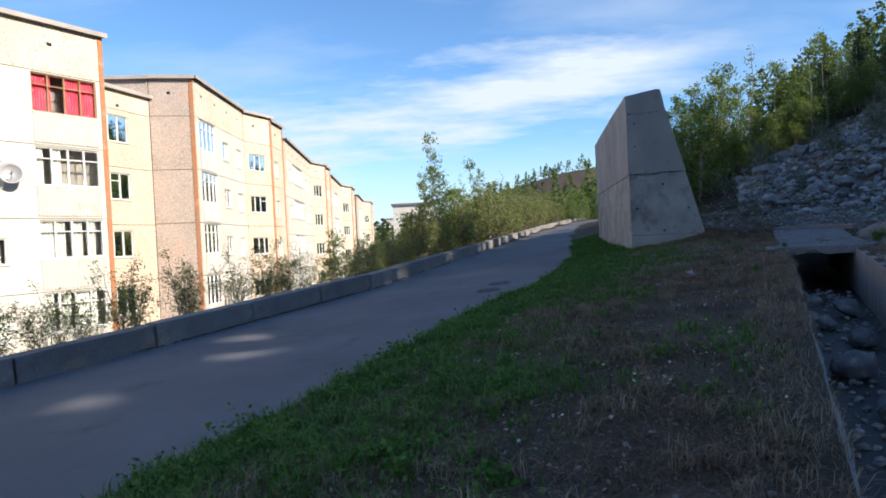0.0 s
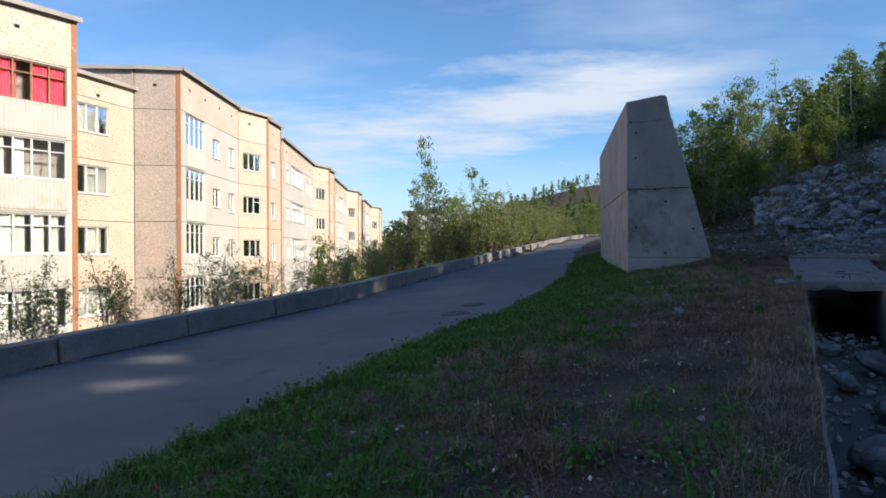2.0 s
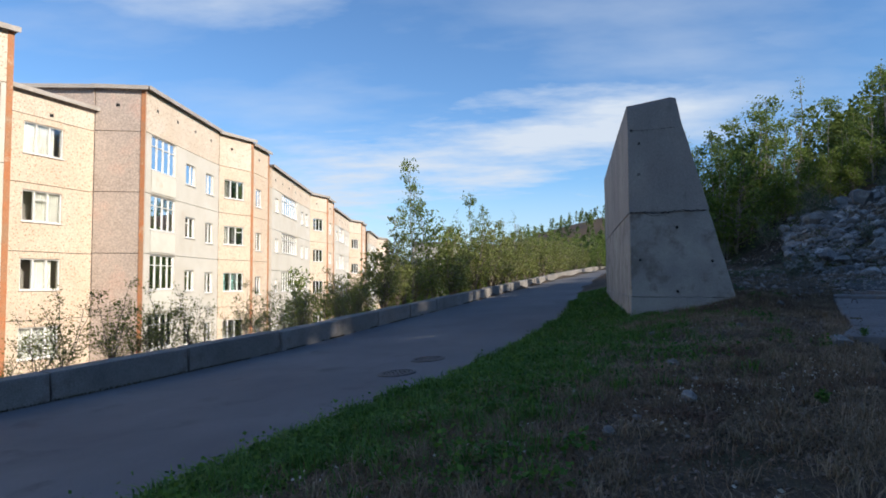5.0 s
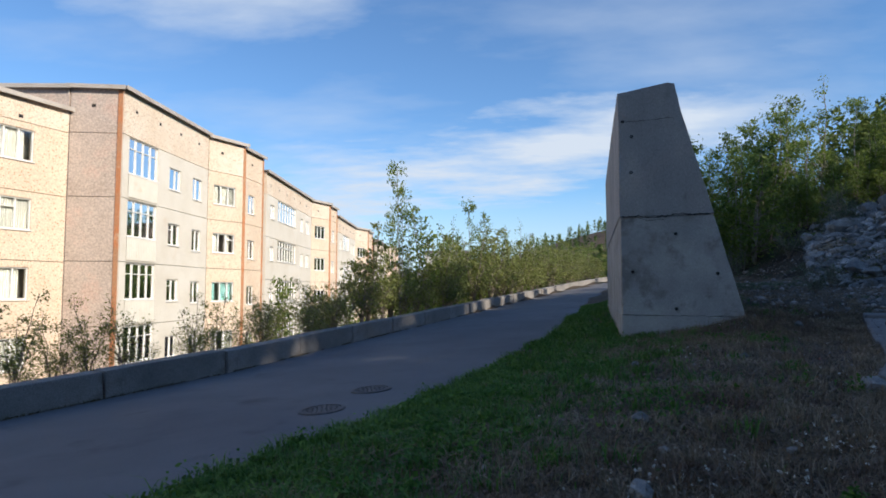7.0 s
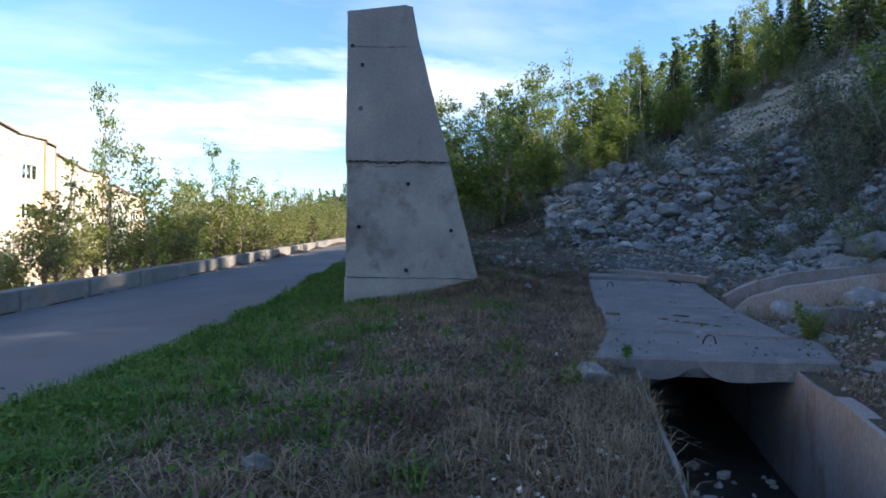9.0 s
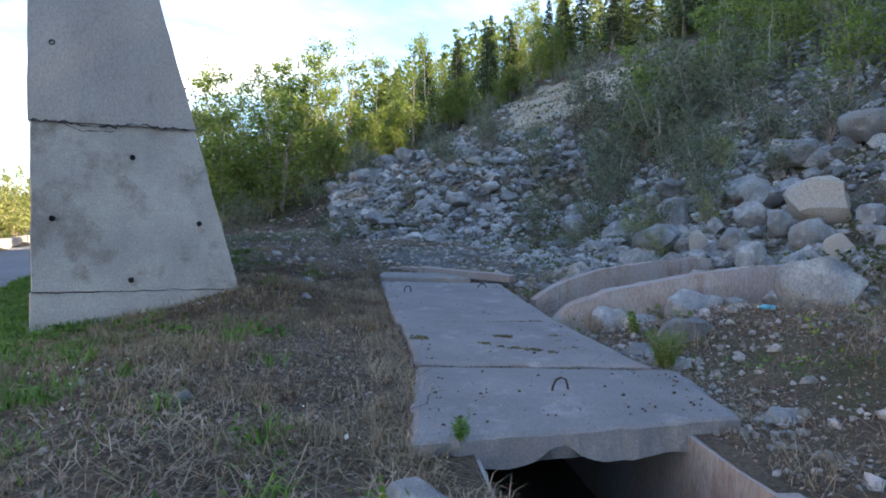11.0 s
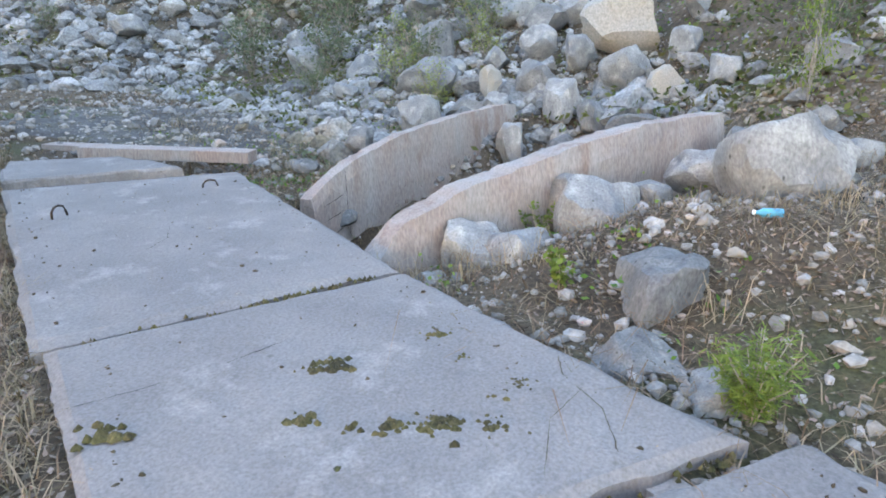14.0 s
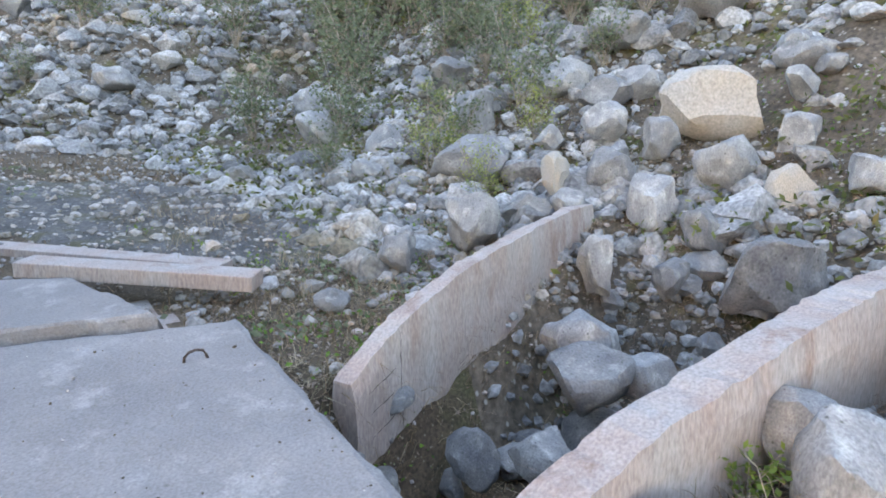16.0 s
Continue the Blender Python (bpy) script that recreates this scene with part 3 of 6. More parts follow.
# ---- manholes ----
def manhole(x, y):
    top = tagged(new("manhole_cover"), "round rusty cast-iron manhole cover set in the asphalt", "manhole", group="manholes in the road")
    bm = bmesh.new()
    bmesh.ops.create_cone(bm, cap_ends=True, segments=40, radius1=0.275, radius2=0.27, depth=0.03)
    for ring in range(3):
        for k in range(6 + 6 * ring):
            t = 2 * math.pi * k / (6 + 6 * ring)
            r = 0.07 + 0.075 * ring
            bmesh.ops.create_cube(bm, size=1.0, matrix=pose(r * math.cos(t), r * math.sin(t), 0.018, 0, 0, math.degrees(t)) @ Matrix.Diagonal((0.03, 0.02, 0.012, 1)))
    part("lid", bm, M_COVER, top)
    v, f = [], []
    for k in range(40):
        t = 2 * math.pi * k / 40
        for r, z in ((0.28, -0.02), (0.28, 0.022), (0.335, 0.016), (0.35, -0.02)):
            v.append((r * math.cos(t), r * math.sin(t), z))
    f = [(k * 4 + j, k * 4 + (j + 1) % 4, (k + 1) % 40 * 4 + (j + 1) % 4, (k + 1) % 40 * 4 + j) for k in range(40) for j in range(4)]
    mesh_object("rim", v, f, M_COVER, top)
    top.matrix_basis = Matrix.Translation((x, y, float(road_z(x, y)) + 0.004)) @ Vector((-0.0796, -0.022, 1)).to_track_quat("Z", "Y").to_matrix().to_4x4()
    return top


manhole(1.15, 16.36)
manhole(1.58, 17.8)

# ---- tall battered concrete wall ----
wall = tagged(new("retaining_wall"), "tall tapering grey concrete wall with tie holes and cold joints", "concrete wall")
WF = Vector((math.sin(radians(8.5)), math.cos(radians(8.5)), 0))
WR = Vector((0.988, -0.155, 0))
W0 = Vector((6.19, 20.33, 0))


def wall_lift(name, outline, length, material, label, back=0.0, wob=0.012):
    """One pour of the wall: an outline (across, z) swept along it."""
    pts = []
    n = len(outline)
    for i in range(n):
        a, b = outline[i], outline[(i + 1) % n]
        steps = max(1, int(math.hypot(b[0] - a[0], b[1] - a[1]) / 0.16))
        pts += [(a[0] + (b[0] - a[0]) * k / steps, a[1] + (b[1] - a[1]) * k / steps) for k in range(steps)]
    v, m = [], len(pts)
    ls = np.concatenate([[0, 0.02], np.linspace(0.3, length, 12)]) + back
    for i, L in enumerate(ls):
        for a, z in pts:
            shrink = 0.012 if i == 0 else 0
            mid = sum(p[0] for p in outline) / n
            w = noise.noise(Vector((a * 2.2, z * 2.2, L * 1.3))) * wob + noise.noise(Vector((a * 9, z * 9, L * 6))) * wob * 0.6
            fall = 0.04 * (L / 10) ** 2 * max(z - 3, 0)
            p = W0 + WR * (a + (mid - a) * shrink + w) + WF * (L + w * (i == 0))
            v.append((p.x, p.y, z - fall))
    f = [(i * m + j, (i + 1) * m + j, (i + 1) * m + (j + 1) % m, i * m + (j + 1) % m) for i in range(len(ls) - 1) for j in range(m)]
    f += [tuple(range(m)), tuple((len(ls) - 1) * m + j for j in range(m))[::-1]]
    return mesh_object(name, v, f, material, wall, label)


wall_lift("footing", [(0.0, 0.2), (2.55, 0.2), (2.38, 1.42), (0.01, 1.46)], 10.3, M_CONC_LOW, "pale rough concrete footing")
wall_lift("lower_lift", [(0.025, 1.465), (2.34, 1.425), (2.16, 2.1), (1.93, 3.0), (1.79, 3.47), (0.02, 3.44)], 10.3, M_CONC_LOW, "pale patchy lower pour", 0.02)
wall_lift("upper_lift", [(0.0, 3.445), (1.81, 3.475), (1.59, 4.3), (1.27, 5.46), (0.01, 5.4)], 10.3, M_CONC, "smooth darker upper pour")
wall_lift("cap_lift", [(0.01, 5.405), (1.27, 5.465), (1.13, 6.15), (1.0, 6.18), (0.0, 6.02)], 10.3, M_CONC, "weathered top pour", 0.005)


def tie_hole(a, z):
    """A short dark socket left by the formwork ties."""
    ob = part("tie_hole", bmesh.new(), M_DARK, wall)
    v, f = [], []
    for r, d in ((0.034, -0.006), (0.026, -0.02), (0.02, 0.0), (0.001, 0.02)):
        for k in range(10):
            t = 2 * math.pi * k / 10
            p = W0 + WR * (a + r * math.cos(t)) + WF * d
            v.append((p.x, p.y, z + r * math.sin(t)))
    for i in range(3):
        f += [(i * 10 + k, i * 10 + (k + 1) % 10, (i + 1) * 10 + (k + 1) % 10, (i + 1) * 10 + k) for k in range(10)]
    ob.data.from_pydata(v, [], f)


for a, z in ((0.27, 5.1), (0.25, 4.36), (1.08, 3.08), (0.24, 2.32), (1.84, 2.28), (1.06, 1.58), (0.1, 5.42)):
    tie_hole(a, z)


# ---- cover slabs over the channel ----
def cover_slab(corners, thick, seed, label, loops=()):
    """A cast slab with broken edges. corners: four (x, y, z) of its top, in turn."""
    thing = tagged(new("cover_slab"), label, "concrete slab", group="slabs over the drain channel")
    c = [Vector(p) for p in corners]
    n = 44
    v, f = [], []
    for layer in (0, 1):
        for i in range(n + 1):
            for j in range(n + 1):
                a, b = i / n, j / n
                p = c[0] * (1 - a) * (1 - b) + c[1] * a * (1 - b) + c[2] * a * b + c[3] * (1 - a) * b
                rim = min(a, 1 - a, b, 1 - b) * n
                w = noise.noise_vector(p * 1.7 + Vector((seed, 0, 0))) * 0.012 + noise.noise_vector(p * 11 + Vector((0, seed, 0))) * 0.018 + noise.noise_vector(p * 4.3 + Vector((0, seed, 0))) * 0.02
                if rim < 0.5:
                    p = p + Vector((w.x, w.y, -0.022 + w.z * 0.5))
                    if layer:
                        p = p + Vector((w.y, w.x, 0)) * 1.2
                else:
                    p = p + Vector((0, 0, w.z * 0.22))
                if layer:
                    p.z -= thick + (w.z * 1.8 if rim < 0.5 else 0) - (0.1 * math.exp(-((a - 0.42) / 0.07) ** 2) if seed == 1.0 and b < 0.02 else 0)
                v.append(tuple(p))
    k = (n + 1) ** 2
    g = grid_faces(n + 1, n + 1)
    f = [q[::-1] for q in g] + [tuple(i + k for i in q) for q in g]
    ring = [i * (n + 1) for i in range(n)] + [n * (n + 1) + j for j in range(n)] + [(n - i) * (n + 1) + n for i in range(n)] + [n - j for j in range(n)]
    f += [(ring[i], ring[(i + 1) % len(ring)], ring[(i + 1) % len(ring)] + k, ring[i] + k) for i in range(len(ring))]
    ob = mesh_object("slab", v, f, M_SLAB, thing)
    bm = bmesh.new()
    bm.from_mesh(ob.data)
    bmesh.ops.recalc_face_normals(bm, faces=bm.faces[:])
    bm.to_mesh(ob.data)
    bm.free()
    for x, y, z, h, turn in loops:
        t = radians(turn)
        pts = [(x + math.cos(t) * o, y + math.sin(t) * o, z + q * h) for o, q in ((-0.065, -0.5), (-0.06, 0.3), (-0.035, 0.85), (0.005, 1.0), (0.045, 0.8), (0.06, 0.25), (0.07, -0.5))]
        v, f = tube(pts, [0.009] * 7, 6)
        mesh_object("lifting_loop", v, f, M_IRON, thing, "bent rusty steel lifting loop", even=True)
    return thing


cover_slab([(7.68, 14.49, 1.06), (9.57, 13.74, 1.06), (10.36, 14.70, 1.08), (8.72, 16.04, 1.07)], 0.17, 1.0,
           "pale grey concrete slab with chipped front edge and steel loop", [(9.12, 14.8, 1.07, 0.085, -15)])
cover_slab([(8.76, 16.095, 1.085), (10.24, 14.89, 1.095), (11.08, 16.70, 1.19), (9.56, 17.62, 1.19)], 0.17, 2.0,
           "cracked grey concrete slab with moss in its joints")
cover_slab([(9.53, 17.7, 1.18), (11.1, 16.755, 1.19), (12.66, 19.57, 1.375), (11.16, 20.86, 1.39)], 0.17, 3.0,
           "long smooth grey concrete slab with two steel loops", [(12.05, 19.28, 1.355, 0.05, -30), (10.85, 19.55, 1.345, 0.06, 10)])
cover_slab([(11.2, 20.93, 1.45), (12.33, 19.93, 1.45), (12.48, 20.6, 1.47), (11.55, 21.6, 1.47)], 0.1, 4.0, "narrow grey concrete slab with rounded end")
cover_slab([(11.58, 21.66, 1.43), (12.5, 20.67, 1.44), (12.66, 21.3, 1.45), (12.0, 22.3, 1.45)], 0.14, 5.0, "broken grey concrete slab beside the beams")


def beam(p, q, width, thick, seed):
    """A slim cast concrete beam lying from p to q."""
    thing = worn_box(width, (Vector(q) - Vector(p)).length, thick, seed, 0.012, 4, 0.008)
    ob = part("concrete_beam", thing, M_PINK, None)
    a, b = Vector(p), Vector(q)
    d = b - a
    ob.matrix_basis = pose(*((a + b) / 2), math.degrees(math.atan2(d.z, math.hypot(d.x, d.y))), 0, math.degrees(math.atan2(-d.x, d.y)))
    return tagged(ob, "pinkish concrete beam lying across the slab ends", "concrete beam", group="loose beams")


beam((13.4, 20.06, 1.33), (12.6, 21.85, 1.43), 0.28, 0.13, 1)
beam((13.72, 20.75, 1.27), (12.95, 23.1, 1.38), 0.28, 0.13, 2)


def wing_wall(p, q, tops, foot, thick, material, label):
    """A curved-topped concrete side wall of the ditch."""
    a, b = Vector((*p, 0)), Vector((*q, 0))
    d = (b - a).normalized()
    o = Vector((d.y, -d.x, 0))
    n, m = 60, 7
    xs_, zs_ = [t[0] for t in tops], [t[1] for t in tops]
    v = []
    for s in (0, 1):
        for i in range(n + 1):
            t = i / n
            top = float(np.interp(t, xs_, zs_))
            for j in range(m + 1):
                z = foot + (top - foot) * (j / m) ** 0.7
                base = a + (b - a) * t + o * (thick * (s - 0.5))
                w = noise.noise_vector(Vector((base.x, base.y, z)) * 3.2) * 0.02 + noise.noise_vector(Vector((base.x, base.y, z)) * 12) * (0.02 if j == m else 0.006)
                edge = 0.02 if j == m else 0
                base = base - o * edge * (1 if s else -1)
                v.append((base.x + w.x, base.y + w.y, z + w.z * 0.7))
    k = (n + 1) * (m + 1)
    g = grid_faces(n + 1, m + 1)
    f = g + [tuple(i + k for i in qd)[::-1] for qd in g]
    ring = [i * (m + 1) + m for i in range(n + 1)]
    f += [(ring[i], ring[i + 1], ring[i + 1] + k, ring[i] + k) for i in range(n)]
    for i in (0, n):
        for j in range(m):
            e = i * (m + 1) + j
            f.append((e, e + 1, e + 1 + k, e + k))
    ob = mesh_object("wing_wall", v, f, material)
    bm = bmesh.new()
    bm.from_mesh(ob.data)
    bmesh.ops.recalc_face_normals(bm, faces=bm.faces[:])
    bm.to_mesh(ob.data)
    bm.free()
    return tagged(ob, label, "concrete wall", group="wing walls of the ditch")


wing_wall((12.42, 18.52), (16.3, 18.08), [(0, 1.2), (0.05, 1.33), (0.15, 1.48), (0.35, 1.64), (0.6, 1.73), (0.9, 1.79), (1, 1.78)], 0.15, 0.17, M_PINK,
          "pinkish concrete wing wall with curved top, half buried")
wing_wall((11.44, 17.24), (14.62, 15.4), [(0, 1.02), (0.06, 1.29), (0.2, 1.48), (0.45, 1.655), (0.7, 1.78), (1, 1.82)], 0.1, 0.26, M_PINK,
          "thick rust-pink concrete wing wall propped by boulders")

def ribbon(name, points, width, normal, material, parent, seed):
    """A thin, ragged dark split along a line of points on a surface."""
    rng = np.random.default_rng(seed)
    pts = []
    for a, b in zip(points[:-1], points[1:]):
        for k in range(8):
            pts.append(Vector(a).lerp(Vector(b), k / 8))
    v, f = [], []
    nrm = Vector(normal)
    for i, p in enumerate(pts):
        d = (pts[min(i + 1, len(pts) - 1)] - pts[max(i - 1, 0)]).normalized().cross(nrm)
        w = width * rng.uniform(0.15, 1.0) * (1 if 0 < i < len(pts) - 1 else 0.1)
        o = d * rng.normal(0, width * 0.7)
        v += [tuple(p + d * w + o + nrm * 0.004), tuple(p - d * w + o + nrm * 0.004)]
    f = [(2 * i, 2 * i + 1, 2 * i + 3, 2 * i + 2) for i in range(len(pts) - 1)]
    return mesh_object(name, v, f, material, parent)


slabs = [o for o in scene.objects if o.name.startswith("cover_slab")]
slabs.sort(key=lambda o: o.name)
ribbon("crack", [(9.75, 15.42, 1.098), (10.05, 15.5, 1.11), (10.3, 15.45, 1.116), (10.5, 15.6, 1.13)], 0.002, (0, 0, 1), M_SOIL, slabs[1], 1)
ribbon("crack", [(9.97, 15.24, 1.097), (10.2, 15.35, 1.108), (10.36, 15.55, 1.124), (10.52, 15.62, 1.132)], 0.0028, (0, 0, 1), M_SOIL, slabs[1], 2)
ribbon("crack", [(9.3, 17.1, 1.155), (9.75, 16.85, 1.155), (10.2, 16.7, 1.165)], 0.003, (0, 0, 1), M_DARK, slabs[1], 3)
ribbon("crack", [(7.95, 14.95, 1.07), (8.15, 15.02, 1.07), (8.3, 15.2, 1.075), (8.5, 15.22, 1.075)], 0.005, (0, 0, 1), M_DARK, slabs[0], 4)
ribbon("crack", [(8.4, 15.7, 1.07), (8.62, 15.75, 1.075), (8.8, 15.9, 1.075)], 0.004, (0, 0, 1), M_DARK, slabs[0], 5)
ribbon("crack", [(10.6, 18.3, 1.262), (10.85, 18.4, 1.268), (11.05, 18.6, 1.285)], 0.003, (0, 0, 1), M_DARK, slabs[2], 6)


def on_wall(a, z):
    p = W0 + WR * a + WF * -0.012
    return (p.x, p.y, z)


ribbon("crack", [on_wall(a, z) for a, z in ((0.02, 3.44), (0.35, 3.45), (0.6, 3.41), (0.9, 3.44), (1.1, 3.48), (1.45, 3.46), (1.78, 3.48))], 0.016, tuple(-WF), M_DARK, wall, 7)
ribbon("crack", [on_wall(a, z) for a, z in ((0.35, 3.43), (0.55, 3.36), (0.95, 3.38))], 0.008, tuple(-WF), M_DARK, wall, 8)
ribbon("crack", [on_wall(a, z) for a, z in ((0.1, 5.41), (0.5, 5.42), (1.2, 5.45))], 0.005, tuple(-WF), M_DARK, wall, 9)
ribbon("crack", [on_wall(a, z) for a, z in ((0.0, 1.46), (0.8, 1.44), (1.6, 1.45), (2.3, 1.43))], 0.009, tuple(-WF), M_DARK, wall, 10)

wing = [o for o in scene.objects if o.name.startswith("wing_wall")][0]
wd = (Vector((16.3, 18.08, 0)) - Vector((12.42, 18.52, 0))).normalized()
for pts_ in ([(0.1, 1.12), (0.42, 1.2)], [(0.1, 0.98), (0.42, 1.05)], [(0.42, 1.42), (0.42, 1.1), (0.43, 0.7)], [(0.12, 0.82), (0.42, 0.9)]):
    line = [Vector((12.42, 18.52, z)) + wd * t + Vector((wd.y, -wd.x, 0)) * 0.1 for t, z in pts_]
    ribbon("form_line", [tuple(p) for p in line], 0.005, (wd.y, -wd.x, 0), M_DARK, wing, 20)

# moss and dirt along the slab joints
moss_rng = np.random.default_rng(31)
pieces_v, pieces_f = [], []


def joint_soil(p, q):
    """Soil packed into the joint between two slabs."""
    a, b = Vector(p), Vector(q)
    side = Vector((-(b - a).y, (b - a).x, 0)).normalized() * 0.045
    v, f = [], []
    for i in range(31):
        m = a.lerp(b, i / 30)
        m.z += noise.noise(m * 14) * 0.012
        v += [tuple(m - side), tuple(m + side), tuple(m + side - Vector((0, 0, 0.09))), tuple(m - side - Vector((0, 0, 0.09)))]
        if i:
            k = 4 * i
            f += [(k - 4 + j, k - 4 + (j + 1) % 4, k + (j + 1) % 4, k + j) for j in range(4)]
    f += [(3, 2, 1, 0), (120, 121, 122, 123)]
    tagged(mesh_object("joint_soil", v, f, M_SOIL, even=True), "dark soil packed into the joint between slabs", "soil", kind="stuff")


joint_soil((8.75, 16.065, 0.98), (10.24, 14.86, 0.985))
joint_soil((9.6, 17.64, 1.14), (11.08, 16.735, 1.145))


def moss_line(p, q, n, size):
    for _ in range(n):
        t = moss_rng.beta(1.2, 1.2)
        if math.sin(t * 23 + p[0] * 5) + 0.6 * math.sin(t * 61) < moss_rng.uniform(-0.9, 0.7):
            continue
        c = Vector(p).lerp(Vector(q), t) + Vector((*moss_rng.normal(0, 0.018, 2), 0.004))
        k = len(pieces_v)
        r = size * moss_rng.uniform(0.4, 1.2)
        for i in range(7):
            a = 2 * math.pi * i / 7
            pieces_v.append((c.x + r * math.cos(a) * moss_rng.uniform(0.6, 1.2), c.y + r * math.sin(a) * moss_rng.uniform(0.6, 1.2), c.z - 0.015))
        pieces_v.append((c.x, c.y, c.z + r * 0.3))
        pieces_f.extend([(k + i, k + (i + 1) % 7, k + 7) for i in range(7)])


moss_line((8.76, 16.07, 1.06), (10.22, 14.865, 1.065), 90, 0.016)
moss_line((10.35, 17.15, 1.182), (11.0, 16.78, 1.187), 110, 0.018)
moss_line((9.6, 17.62, 1.178), (10.35, 17.15, 1.182), 45, 0.012)


def moss_patch(x, y, z, r, n, long=1.0):
    """A flat cushion of small lumps, drawn out along the joints by long."""
    for _ in range(n):
        a, b = moss_rng.normal(0, 0.5, 2)
        px, py = x + (0.77 * a * long + 0.64 * b) * r, y + (-0.64 * a * long + 0.77 * b) * r
        moss_line((px, py, z), (px + 0.01, py, z), 1, 0.03)


for x, y, r, n, long in [(9.99, 16.43, 0.065, 60, 1.3), (9.86, 15.84, 0.06, 60, 1.2), (9.93, 15.67, 0.04, 30, 1.3), (10.23, 15.68, 0.035, 24, 1.0), (9.69, 16.1, 0.022, 12, 1.2),
                         (9.77, 15.97, 0.03, 24, 2.2), (9.65, 16.29, 0.02, 24, 3.0), (10.45, 16.17, 0.06, 20, 1.3), (10.3, 15.97, 0.02, 9, 1.2), (9.25, 16.86, 0.05, 24, 1.6), (10.12, 15.72, 0.02, 12, 3.0)]:
    moss_patch(x, y, 1.094 + 0.1 * ((x - 9.5) * 0.8 + (y - 15.5) * 1.67) / 3.43, r, int(n * 1.4), long)
tagged(mesh_object("moss", pieces_v, pieces_f, M_MOSS, even=True), "olive moss and dirt in the slab joints", "moss", kind="stuff")


